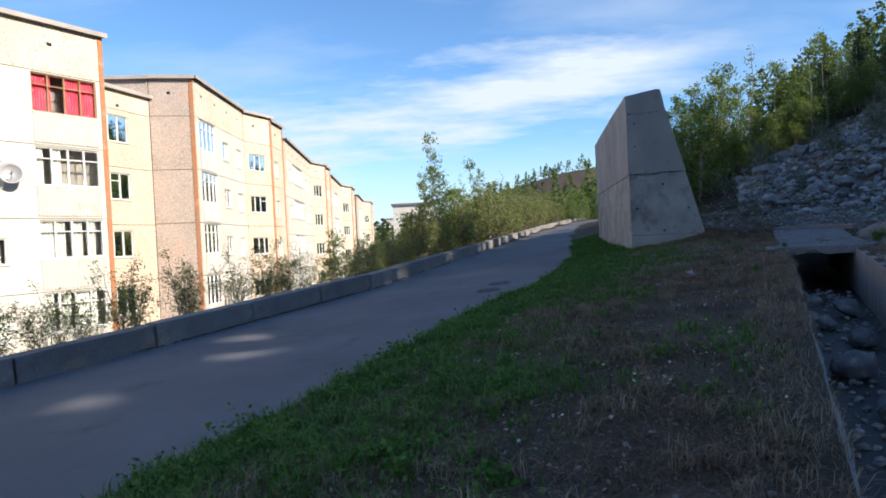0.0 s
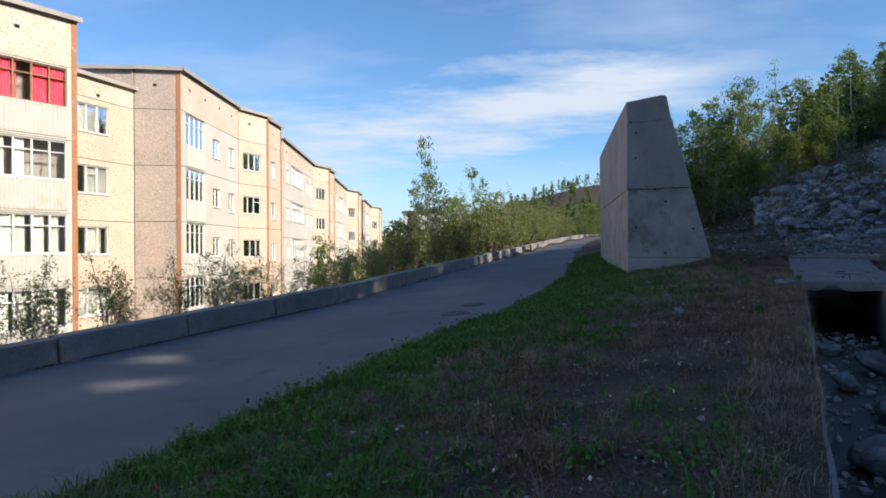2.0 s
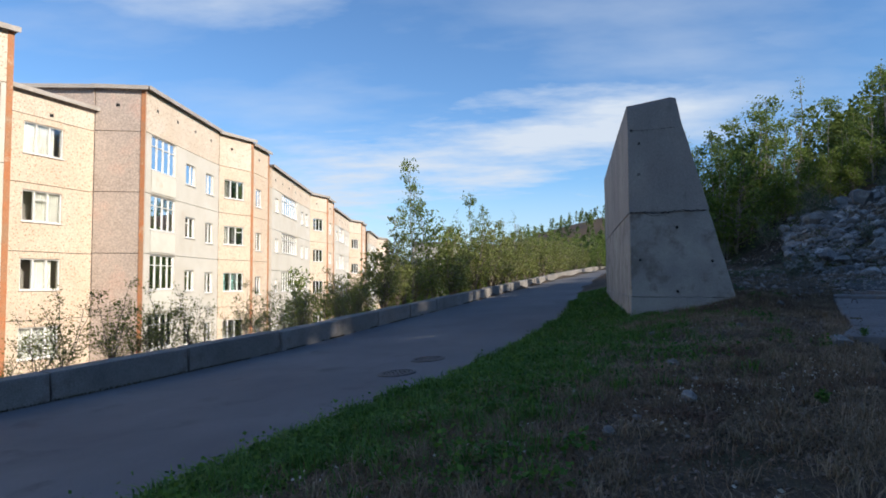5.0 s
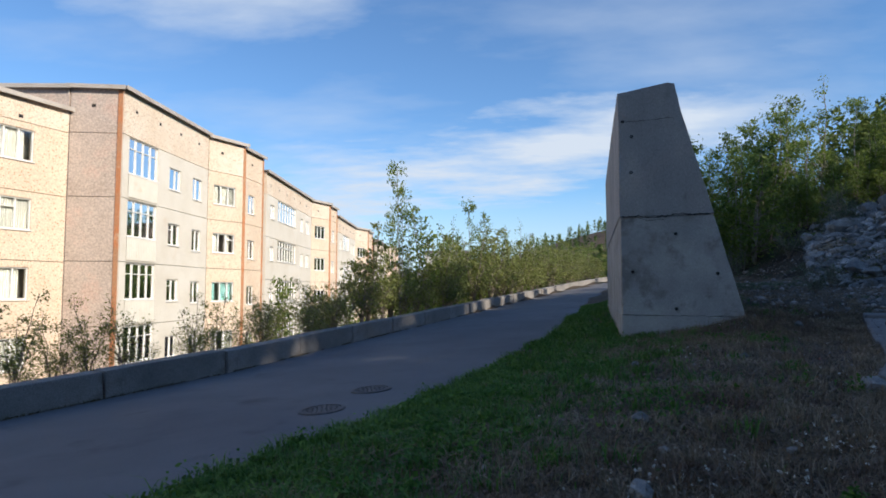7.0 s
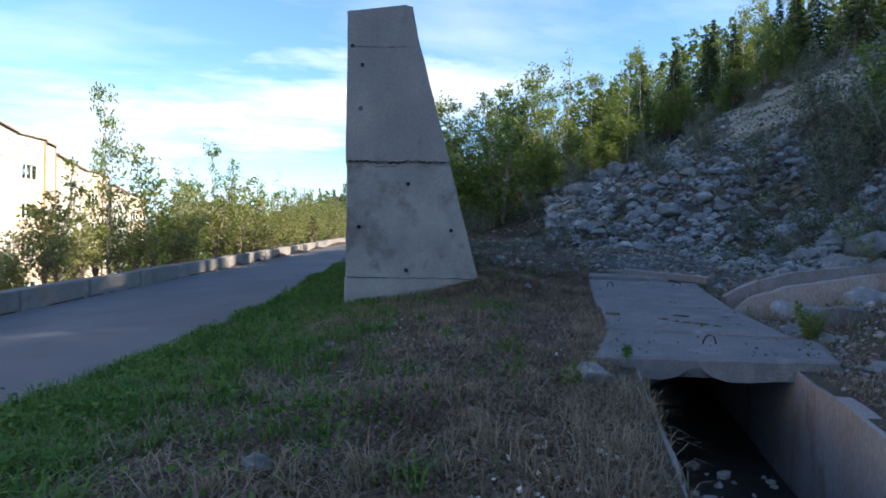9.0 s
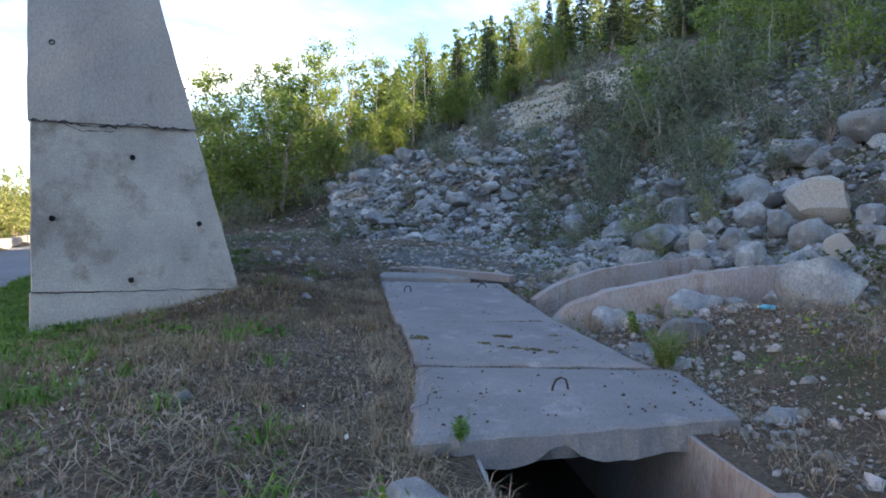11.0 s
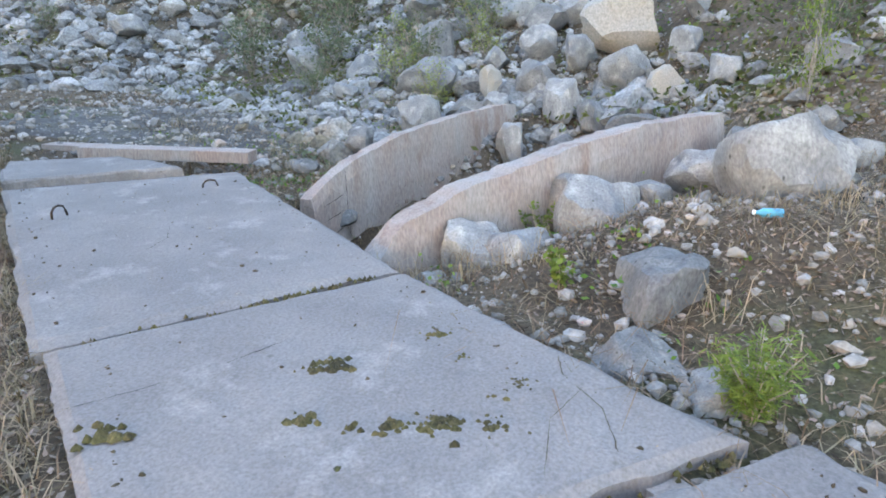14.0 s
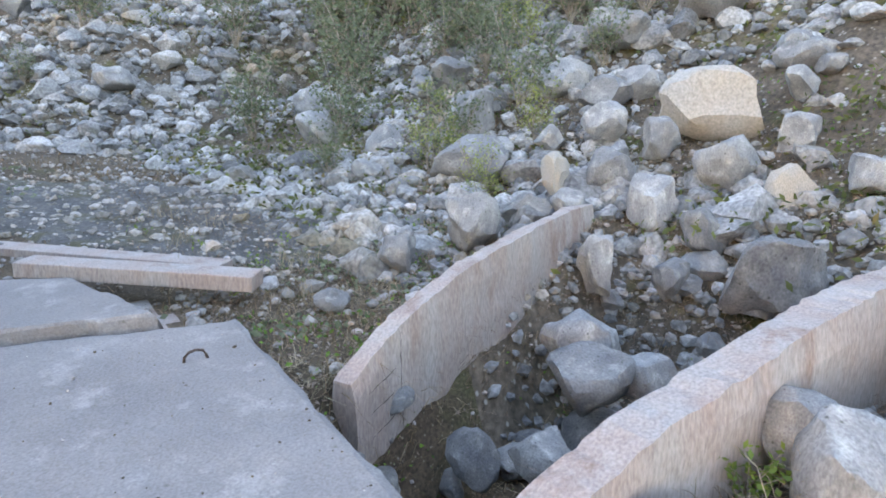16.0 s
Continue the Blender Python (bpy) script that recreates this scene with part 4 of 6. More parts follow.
# ---- apartment blocks ----
def facade(root, p, q, roof, joints, bays, materials, base=-4.2, deep=11.0, strip=None, parapets=True, curtain_seed=0):
    """One straight stretch of facade from p to q under root: storey panels with openings, windows, loggias and a roof edge.
    joints: heights of the storey tops, downwards. bays: (from, to, sill below joint, head below joint, kind)."""
    a, b = Vector((*p, 0)), Vector((*q, 0))
    d = (b - a).normalized()
    o = Vector((d.y, -d.x, 0))
    length = (b - a).length
    rng = np.random.default_rng(curtain_seed)

    def put(s, out, z):
        v = a + d * s + o * out
        return (v.x, v.y, z)

    def add(name, spans, material, parent, label=""):
        v, f = boxes(spans, put)
        return mesh_object(name, v, f, material, parent, label)

    mat_attic, mat_wall = materials
    add("attic_panel", [(0.012, length - 0.012, -0.3, 0.0, joints[0] + 0.015, roof - 0.1)], mat_attic, root)
    for s in np.arange(1.0, length - 0.4, 2.1):
        add("vent", [(s - 0.09, s + 0.09, -0.02, 0.006, roof - 0.98, roof - 0.84)], M_DARK, root)
    levels = list(joints) + [base]
    for k in range(len(joints)):
        top, bottom = levels[k] - 0.015, levels[k + 1] + 0.015
        holes = [(s0, s1, levels[k] - sill, min(levels[k] - head, top)) for s0, s1, sill, head, kind in bays]
        sc = sorted({0.012, length - 0.012, *[h[0] for h in holes], *[h[1] for h in holes]})
        zc = sorted({bottom, top, *[h[2] for h in holes if h[2] > bottom], *[h[3] for h in holes if h[3] > bottom]})
        panel = lattice(sc, zc, lambda i, j: not any(h[0] <= sc[i] < h[1] and h[2] <= zc[j] < h[3] for h in holes), -0.3, 0.0, put)
        mesh_object("wall_panel", *panel, mat_wall, root)
        for s0, s1, sill, head, kind in bays:
            z0, z1 = levels[k] - sill, min(levels[k] - head, top)
            if z1 < -2.6:
                continue
            red = kind == "red" and k == 0
            wide = kind in ("loggia", "red")
            panes = 4 if s1 - s0 > 2.2 else 3 if s1 - s0 > 1.3 else 2
            if s1 - s0 > 4:
                panes = 7
            e = 0.055
            cuts = np.linspace(s0, s1, panes + 1)
            if not wide:
                cuts[1:-1] += rng.uniform(-0.08, 0.08) * (s1 - s0)
            sc, zc = [s0], [z0, z0 + e, z1 - e, z1]
            for i, c in enumerate(cuts):
                sc += [c + e] if i == 0 else [c - e] if i == panes else [c - e * 0.6, c + e * 0.6]
            sc.append(s1)
            light = -1
            if wide or rng.random() < 0.3:
                light = int(rng.integers(0, panes))
                zc = [z0, z0 + e, z1 - (z1 - z0) * 0.3 - 0.02, z1 - (z1 - z0) * 0.3 + 0.02, z1 - e, z1]
            nz = len(zc) - 1

            def filled(i, j):
                if i % 2 == 0 or j in (0, nz - 1):
                    return True
                return nz == 5 and j == 2 and (wide or i // 2 == light)

            win = mesh_object("window", *lattice(sc, zc, filled, -0.14, -0.05, put), M_WOODEN if red else M_WHITE, root, "brown wooden loggia frame" if red else "")
            pane = add("pane", [(s0 + 0.02, s1 - 0.02, -0.1, -0.092, z0 + 0.02, z1 - 0.02)], M_GLASS, win)
            pane.visible_shadow = False
            add("sill", [(s0 - 0.05, s1 + 0.05, -0.05, 0.05, z0 - 0.04, z0 - 0.004)], M_WHITE, win)
            shade = M_RED if red else M_TEAL if (k == 2 and kind == "three") else M_CURTAIN
            for i in range(panes):
                if red or rng.random() < (0.92 if wide else 0.8):
                    c0, c1 = cuts[i] + 0.04, cuts[i + 1] - 0.03
                    if not red and rng.random() < 0.6:
                        c1 = c0 + (c1 - c0) * rng.uniform(0.45, 0.9)
                    if red and i == 1:
                        c1 = c0 + 0.12
                    folds = max(3, int((c1 - c0) / 0.05))
                    v = []
                    for g in range(folds + 1):
                        sx, so = c0 + (c1 - c0) * g / folds, -0.17 - 0.025 * (g % 2)
                        v += [put(sx, so, z0 + 0.03), put(sx, so, z1 - 0.03)]
                    mesh_object("curtain", v, [(2 * g, 2 * g + 2, 2 * g + 3, 2 * g + 1) for g in range(folds)], shade, win, "pink-red curtain" if red else "")
            if red:
                add("amber_sheet", [(cuts[2] + 0.03, cuts[3] + 0.3, -0.2, -0.195, z1 - 0.36, z1 - 0.05)], M_YELLOW, win, "amber sheet behind the glass")
            if wide and parapets:
                zb = levels[k + 1] + 0.1 if k + 1 < len(levels) else z0 - 1
                v, f = [], []
                n = 0
                for g, sx in enumerate(np.arange(s0, s1 + 0.01, 0.035)):
                    out = 0.055 if g % 4 in (1, 2) else 0.02
                    v += [put(sx, out, zb), put(sx, out, z0 - 0.045), put(sx, -0.0, z0 - 0.045), put(sx, -0.0, zb)]
                    n += 1
                f = [(g * 4 + i, (g + 1) * 4 + i, (g + 1) * 4 + (i + 1) % 4, g * 4 + (i + 1) % 4) for g in range(n - 1) for i in range(4)]
                mesh_object("parapet", v, f, M_PROF, root, "white profiled sheet parapet")
    add("interior", [(0.05, length - 0.05, -deep, -0.75, base, roof - 0.15)], M_ROOM, root)
    add("roof", [(-0.12, length + 0.12, -deep, 0.16, roof - 0.09, roof)], M_ROOF, root)
    add("roof_edge", [(-0.13, length + 0.13, 0.165, 0.2, roof - 0.16, roof + 0.03)], M_TRIM, root, "metal roof flashing")
    if strip:
        add("corner_seam", [(length - 0.22, length - 0.02, -0.02, 0.03, base, roof - 0.17)], M_RUST, root, "rust-orange painted corner seam")


STOREYS = (9.05, 6.15, 3.25, 0.35)
block_a = tagged(new("apartment_block"), "four-storey panel apartment block with red-curtained loggia", "apartment block")
facade(block_a, (-18.1, 20.4), (-14.1, 26.55), 11.1, STOREYS, [(2.1, 3.32, 1.75, 0.75, "two"), (4.45, 6.95, 1.6, 0.06, "red")],
       (M_BEIGE, M_CREAM), strip=True, curtain_seed=1)
facade(block_a, (-19.4, 6.0), (-18.1, 20.38), 11.06, STOREYS, [(2.0, 4.6, 1.65, 0.1, "loggia"), (6, 7.2, 1.8, 0.7, "two"), (9, 10.2, 1.8, 0.7, "two")],
       (M_BEIGE, M_CREAM), curtain_seed=2)
block_link = tagged(new("apartment_block"), "recessed ochre panel link between two apartment blocks", "apartment block")
facade(block_link, (-17.6, 26.3), (-15.38, 33.28), 10.12, (9.0, 6.1, 3.2, 0.3), [(0.6, 2.4, 1.63, 0.29, "two"), (4.0, 5.8, 1.63, 0.29, "two")],
       (M_BEIGE, M_ORANGE), curtain_seed=3)
block_b = tagged(new("apartment_block"), "four-storey beige panel apartment block with brown end wall", "apartment block")
facade(block_b, (-15.36, 33.3), (-13.13, 33.74), 11.2, STOREYS, [], (M_BROWN, M_BROWN), deep=6.0, strip=True, curtain_seed=4)
facade(block_b, (-24.0, 32.4), (-15.38, 33.26), 11.17, STOREYS, [], (M_BROWN, M_BROWN), deep=6.0, curtain_seed=4)
facade(block_b, (-13.1, 33.76), (-13.2, 42.28), 11.22, STOREYS,
       [(0.5, 3.0, 1.72, 0.03, "loggia"), (4.15, 5.3, 1.85, 0.72, "two"), (6.7, 7.75, 2.0, 0.79, "two")], (M_BEIGE, M_CREAM), strip=False, curtain_seed=5)
facade(block_b, (-13.2, 42.3), (-12.0, 44.9), 11.15, STOREYS, [(0.42, 2.07, 1.95, 0.78, "three")], (M_BEIGE, M_ORANGE), strip=True, curtain_seed=6)
facade(block_b, (-12.04, 44.9), (-11.94, 47.75), 10.95, STOREYS, [(0.52, 1.5, 2.2, 1.0, "two")], (M_ORANGE, M_ORANGE), strip=True, curtain_seed=7)
for k, (cx, cy, cz) in enumerate([(-11.75, 47.8, 0.0), (-11.62, 66.4, -0.85), (-11.2, 84.0, -1.7)]):
    block_c = tagged(new("apartment_block"), "pale stepped panel apartment block further along the row", "apartment block")
    st = tuple(z - 0.55 + cz for z in STOREYS)
    sc = (1.0, 0.8, 0.8)[k]
    facade(block_c, (cx, cy), (cx - 0.95 * sc, cy + 13.4 * sc), 10.1 + cz, st,
           [(1.0, 1.95, 1.6, 0.6, "two"), (2.9, 8.0 * sc, 1.55, 0.05, "loggia"), (9.55 * sc, 10.5 * sc, 1.7, 0.6, "two"), (11.5 * sc, 12.5 * sc, 1.7, 0.6, "two")],
           (M_BEIGE, M_CREAM), curtain_seed=10 + k, parapets=False)
    facade(block_c, (cx - 0.95 * sc, cy + 13.42 * sc), (cx - 0.95 * sc + 1.0, cy + 13.4 * sc + 2.75), 10.06 + cz, st, [(0.5, 2.1, 1.85, 0.7, "three")],
           (M_BEIGE, M_ORANGE), strip=True, curtain_seed=20 + k)
    facade(block_c, (cx - 0.95 * sc + 0.96, cy + 13.4 * sc + 2.77), (cx - 0.95 * sc + 0.98, cy + 13.4 * sc + 5.2), 9.9 + cz, st, [(0.5, 1.5, 2.0, 0.9, "two")],
           (M_ORANGE, M_ORANGE), strip=True, curtain_seed=30 + k)


# satellite dish on the cream wall of the first block
def dish(x, y, z):
    thing = tagged(new("satellite_dish"), "grey round satellite dish on the cream block wall", "satellite dish")
    v, f = [], []
    for i in range(6):
        r = 0.42 * i / 5
        for k in range(20):
            t = 2 * math.pi * k / 20
            v.append((r * math.cos(t), -0.6 * r * r, r * math.sin(t)))
    f = [(i * 20 + k, i * 20 + (k + 1) % 20, (i + 1) * 20 + (k + 1) % 20, (i + 1) * 20 + k) for i in range(5) for k in range(20)]
    bowl = mesh_object("bowl", v, f, M_STEEL, thing, even=True)
    sol = bowl.modifiers.new("thick", "SOLIDIFY")
    sol.thickness = 0.012
    mesh_object("arm", *tube([(0, 0.05, -0.05), (0, -0.3, -0.25), (0, -0.5, -0.05)], [0.015, 0.012, 0.03]), M_STEEL, thing)
    mesh_object("bracket", *tube([(0, 0.0, 0), (0.05, 0.3, -0.1)], [0.02, 0.02]), M_STEEL, thing)
    thing.matrix_basis = pose(x, y, z, -12, 0, 38)


dish(-16.0, 23.2, 4.9)
# ---- rocks ----
def rock_mesh(seed, detail, flat=0.75, sharp=1.0, material=None):
    """A lump of granite about 1 m across with flattened faces."""
    bm = bmesh.new()
    bmesh.ops.create_icosphere(bm, subdivisions=detail, radius=0.5)
    rng = np.random.default_rng(seed)
    cuts = [(Vector(rng.normal(size=3)).normalized(), rng.uniform(0.24, 0.4)) for _ in range(11)]
    for v in bm.verts:
        p = v.co.copy()
        for nrm, h in cuts:
            over = p.dot(nrm) - h
            if over > 0:
                p -= nrm * over * min(0.97, 0.9 * sharp)
        p += p.normalized() * noise.noise(p * 3.1 + Vector((seed, 0, 0))) * 0.07
        p += p.normalized() * (noise.noise(p * 6.0 + Vector((0, seed, 0))) * 0.032 + noise.noise(p * 14.0 + Vector((0, seed, 0))) * 0.014)
        v.co = Vector((p.x * 1.1, p.y, p.z * flat))
    me = bpy.data.meshes.new("boulder")
    bm.to_mesh(me)
    bm.free()
    me.polygons.foreach_set("use_smooth", [True] * len(me.polygons))
    me.set_sharp_from_angle(angle=radians(24))
    me.materials.append(material or M_ROCK)
    return me


BIG = [rock_mesh(s, 4, 0.72 + 0.05 * (s % 3)) for s in range(6)]
MID = [rock_mesh(s + 20, 3, 0.75, 1.1) for s in range(8)]
PALE = [rock_mesh(s + 50, 3, 0.75, 1.1, M_TAN) for s in range(2)]
rock_rng = np.random.default_rng(5)


def land(x, y):
    return float(ground_z(x, y) - 1.0 * in_ditch(np.float64(x), np.float64(y)))


def boulder(x, y, size, mesh, label, sink=0.18, turn=None, tall=1.0):
    ob = new("boulder", mesh)
    t = rock_rng.uniform(0, 360) if turn is None else turn
    ob.matrix_basis = pose(x, y, land(x, y) + size * (0.36 * tall - sink), rock_rng.uniform(-14, 14), rock_rng.uniform(-14, 14), t) @ Matrix.Diagonal((size, size * rock_rng.uniform(0.8, 1.0), size * tall, 1))
    return tagged(ob, label, "boulder", group="boulders on the bank")


def stone(x, y, top, w, h, mesh, label):
    """A boulder of width w and height h above its bed, its top at a known height."""
    size = np.array([tuple(v.co) for v in mesh.vertices])
    lo, hi = size.min(0), size.max(0)
    sx, sy, sz = w / (hi[0] - lo[0]), w * rock_rng.uniform(0.8, 0.95) / (hi[1] - lo[1]), h * 1.35 / (hi[2] - lo[2])
    ob = new("boulder", mesh)
    ob.matrix_basis = pose(x, y, top - hi[2] * sz, rock_rng.uniform(-6, 6), rock_rng.uniform(-6, 6), rock_rng.uniform(0, 360)) @ Matrix.Diagonal((sx, sy, sz, 1))
    return tagged(ob, label, "boulder", group="boulders on the bank")


# beside the slabs and the near wing wall
for k, (x, y, top, w, h) in enumerate([(13.05, 14.78, 1.95, 0.88, 0.66), (11.38, 15.36, 1.38, 0.78, 0.62), (11.93, 16.7, 1.31, 0.6, 0.52), (11.98, 16.28, 1.28, 0.64, 0.54), (12.5, 15.9, 1.54, 0.74, 0.6),
                                       (12.85, 15.65, 1.46, 0.4, 0.3), (10.72, 15.36, 1.16, 0.44, 0.26), (10.6, 14.98, 1.13, 0.42, 0.2), (11.5, 16.78, 1.06, 0.28, 0.24), (11.6, 16.52, 1.04, 0.3, 0.24), (11.48, 16.3, 1.0, 0.26, 0.2), (12.75, 16.2, 1.5, 0.4, 0.3),
                                       (9.97, 13.72, 1.06, 0.32, 0.26), (12.3, 15.5, 1.25, 0.3, 0.22), (13.5, 15.35, 1.62, 0.55, 0.3), (14.1, 15.0, 1.75, 0.5, 0.32), (13.9, 14.3, 1.7, 0.42, 0.25)]):
    stone(x, y, top, w, h, BIG[k % 6], "large grey lichen-spotted granite boulder by the slabs")
boulder(11.65, 15.0, 0.1, PALE[0], "small pale round stone on the bank")
# known blocks of the ditch head and the stony slope
for k, (x, y, top, w, h) in enumerate([(15.45, 16.3, 1.75, 0.85, 0.55), (17.0, 18.05, 2.36, 0.55, 0.5), (16.55, 17.4, 2.12, 0.6, 0.45), (17.3, 16.75, 2.5, 0.72, 0.5), (17.75, 17.6, 2.7, 0.5, 0.4),
                                       (19.1, 23.8, 2.8, 0.85, 0.6), (18.6, 22.05, 2.56, 0.78, 0.55), (15.5, 19.1, 1.94, 0.62, 0.5), (18.8, 20.6, 3.1, 1.1, 0.9), (17.4, 20.0, 2.45, 1.15, 0.6),
                                       (14.4, 17.6, 1.2, 0.72, 0.4), (13.95, 17.5, 1.08, 0.7, 0.35), (15.5, 17.75, 1.62, 0.36, 0.45), (14.7, 19.5, 1.6, 0.45, 0.3), (13.0, 17.95, 0.78, 0.36, 0.3),
                                       (13.05, 17.45, 0.85, 0.45, 0.3), (14.1, 17.05, 1.02, 0.4, 0.3), (15.3, 17.1, 1.5, 0.38, 0.3), (16.1, 16.9, 1.85, 0.42, 0.35), (16.2, 18.3, 1.95, 0.4, 0.35),
                                       (17.9, 16.1, 2.75, 0.55, 0.4), (18.2, 18.3, 2.9, 0.6, 0.4), (19.3, 18.6, 3.3, 0.9, 0.5), (20.2, 19.6, 3.6, 1.2, 0.6), (16.9, 15.5, 2.35, 0.5, 0.35)]):
    stone(x, y, top, w, h, (BIG + MID[:2])[(k * 5 + 1) % 8], "grey granite boulder of the stony ditch head")
stone(16.9, 16.2, 2.24, 0.58, 0.48, PALE[0], "pale tan rounded boulder among grey stones")
stone(16.75, 18.6, 2.3, 0.4, 0.4, PALE[1], "pale angular boulder on the stony slope")
stone(18.35, 17.1, 3.32, 1.4, 0.75, PALE[1], "broad pale block lying high on the stony slope")
# in and above the ditch
for _ in range(64):
    w = rock_rng.uniform(-0.08, 1.0)
    o = rock_rng.uniform(-0.6, 0.8)
    boulder(12.0 + 3.9 * w + 0.32 * o, 17.9 - 1.3 * w + 0.95 * o, float(np.clip(rock_rng.lognormal(-1.35, 0.45), 0.12, 0.6)), MID[int(rock_rng.integers(8))], "grey stone lying in the shaded ditch", 0.1)
# on the lower slope
for x, y, size in [(21.4, 17.3, 1.5), (13.55, 19.4, 0.36), (19.4, 16.0, 0.75),
                   (21.0, 25.2, 1.15), (20.7, 20.4, 0.8), (20.6, 21.8, 1.2), (20.8, 18.9, 1.3), (18.0, 19.8, 0.6), (17.4, 21.6, 0.55), (17.2, 25.0, 0.35),
                   (19.3, 29.5, 1.0), (18.6, 35.2, 1.4), (19.8, 34.0, 1.1), (22.2, 15.8, 1.1), (24.0, 17.5, 1.4), (23.2, 20.5, 1.0), (16.0, 14.4, 0.6), (23.0, 13.4, 1.3)]:
    boulder(x, y, size, BIG[int(rock_rng.integers(6))], "large grey granite boulder on the scree slope", 0.12)
for _ in range(150):
    x, y = rock_rng.uniform(14.5, 23), rock_rng.uniform(14.0, 24)
    dd = float(hill_d(x, y))
    if dd < 0.8 or dd > 7 or rock_rng.random() < 0.25:
        continue
    boulder(x, y, float(np.clip(rock_rng.lognormal(-1.25, 0.5), 0.14, 0.8)), MID[int(rock_rng.integers(8))], "grey granite stone on the scree slope", 0.08)
for x, y, size in [(4.5, 11.3, 0.2), (4.9, 13.0, 0.16), (7.35, 13.95, 0.3), (3.6, 10.4, 0.12), (6.9, 16.0, 0.14), (5.6, 16.4, 0.12), (9.2, 19.4, 0.2), (9.6, 21.8, 0.3), (10.5, 22.4, 0.3)]:
    boulder(x, y, size, MID[int(rock_rng.integers(8))], "pale stone half sunk in the dry verge", 0.16)
for u, n, size in [(13.6, 1.2, 0.55), (12.5, 0.8, 0.4), (11.2, 1.2, 0.5), (9.5, 0.9, 0.6), (14.8, 0.7, 0.4), (8.0, 1.1, 0.5)]:
    x, y = plan(u, n)
    ob = boulder(x, y, size, MID[int(rock_rng.integers(8))], "grey stone lying in the drain channel")
    ob.location.z = float(np.interp(u, BENCH_U, BENCH_Z)) - 1.03 + size * 0.25


def many(name, spots, shapes, material, label, category):
    """Many small stones joined in one mesh."""
    vs, fs, k = [], [], 0
    rng = np.random.default_rng(len(spots))
    for x, y, z, s in spots:
        v, f = shapes[int(rng.integers(len(shapes)))]
        t = rng.uniform(0, 6.28)
        r = np.array([[math.cos(t), -math.sin(t), 0], [math.sin(t), math.cos(t), 0], [0, 0, 1]])
        tip = rng.normal(0, 0.35)
        r = r @ np.array([[1, 0, 0], [0, math.cos(tip), -math.sin(tip)], [0, math.sin(tip), math.cos(tip)]])
        vs.append((v * [s, s * rng.uniform(0.65, 1), s * rng.uniform(0.7, 1.1)]) @ r.T + (x, y, z))
        fs.append(f + k)
        k += len(v)
    return tagged(mesh_object(name, np.concatenate(vs), np.concatenate(fs), material), label, category, kind="stuff")


def shape_of(detail, seed):
    me = rock_mesh(seed, detail, 0.8, 1.2)
    v = np.array([tuple(p.co) for p in me.vertices])
    f = np.array([tuple(p.vertices) for p in me.polygons])
    bpy.data.meshes.remove(me)
    return v, f


SHAPES = [shape_of(2, 80 + s) for s in range(8)]
PEBBLES = [shape_of(1, 100 + s) for s in range(8)]
spots = []
while len(spots) < 21000:
    x, y = rock_rng.uniform(12, 37), rock_rng.uniform(8, 44)
    if not in_scree(x, y) or (float(sandy(x, y)) > 0.4 and rock_rng.random() < 0.9):
        continue
    far = math.hypot(x - 9, y - 16)
    if rock_rng.random() > 1.25 - far / 30:
        continue
    dd = float(hill_d(x, y))
    blocky = float(smooth(25, 29, y)) * float(smooth(12, 7, dd))
    clump = float(ripple(x * 0.7 + 9, y * 0.7))
    if rock_rng.random() > blocky and clump < rock_rng.normal(-0.22, 0.2):
        continue
    if y < 15.6 and dd < 6 and rock_rng.random() < (0.85 if x < 15.5 else 0.3):
        continue
    s = float(np.clip(rock_rng.lognormal(-1.75 + 0.2 * blocky, 0.5), 0.07, 0.95))
    if x < 16 and y < 19.5:
        s = min(s, 0.2)
    spots.append((x, y, land(x, y) + s * rock_rng.uniform(0.05, 0.2), s))
many("scree", [q for q in spots if q[3] > 0.24], SHAPES, M_ROCK_MANY, "heap of broken grey granite covering the hillside", "scree")
many("scree", [q for q in spots if q[3] <= 0.24], PEBBLES, M_ROCK_MANY, "small broken stones between the granite blocks", "scree")
spots = []
while len(spots) < 15500:
    u, n = rock_rng.uniform(6, 30), rock_rng.uniform(1.78, 8.5)
    x, y = plan(u, n)
    dd = float(hill_d(x, y))
    if rock_rng.random() > (0.35 if dd < 0.4 else 1.0) * (0.3 if ripple(x * 2, y * 2 + 5) < -0.1 else 1):
        continue
    s = float(np.clip(rock_rng.lognormal(-3.15, 0.6), 0.02, 0.16))
    spots.append((x, y, land(x, y) + s * 0.1, s))
for _ in range(900):
    u, n = rock_rng.uniform(3, 24), rock_rng.uniform(-4.5, 0.1)
    x, y = plan(u, n)
    if x < edge_x(y) + 1.0:
        continue
    s = float(np.clip(rock_rng.lognormal(-3.4, 0.5), 0.015, 0.12))
    spots.append((x, y, land(x, y) + s * 0.15, s))
for _ in range(1300):
    x, y = 14.6 + rock_rng.normal(0, 1.1), 22.9 + rock_rng.normal(0, 1.9)
    s = float(np.clip(rock_rng.lognormal(-2.9, 0.6), 0.03, 0.3))
    spots.append((x, y, land(x, y) + 0.03 + s * 0.1, s))
for _ in range(6500):
    u, n = rock_rng.uniform(23.5, 42), rock_rng.uniform(-5, 7)
    x, y = plan(u, n)
    s = float(np.clip(rock_rng.lognormal(-3.0, 0.65), 0.03, 0.35))
    spots.append((x, y, land(x, y) + s * 0.1, s))
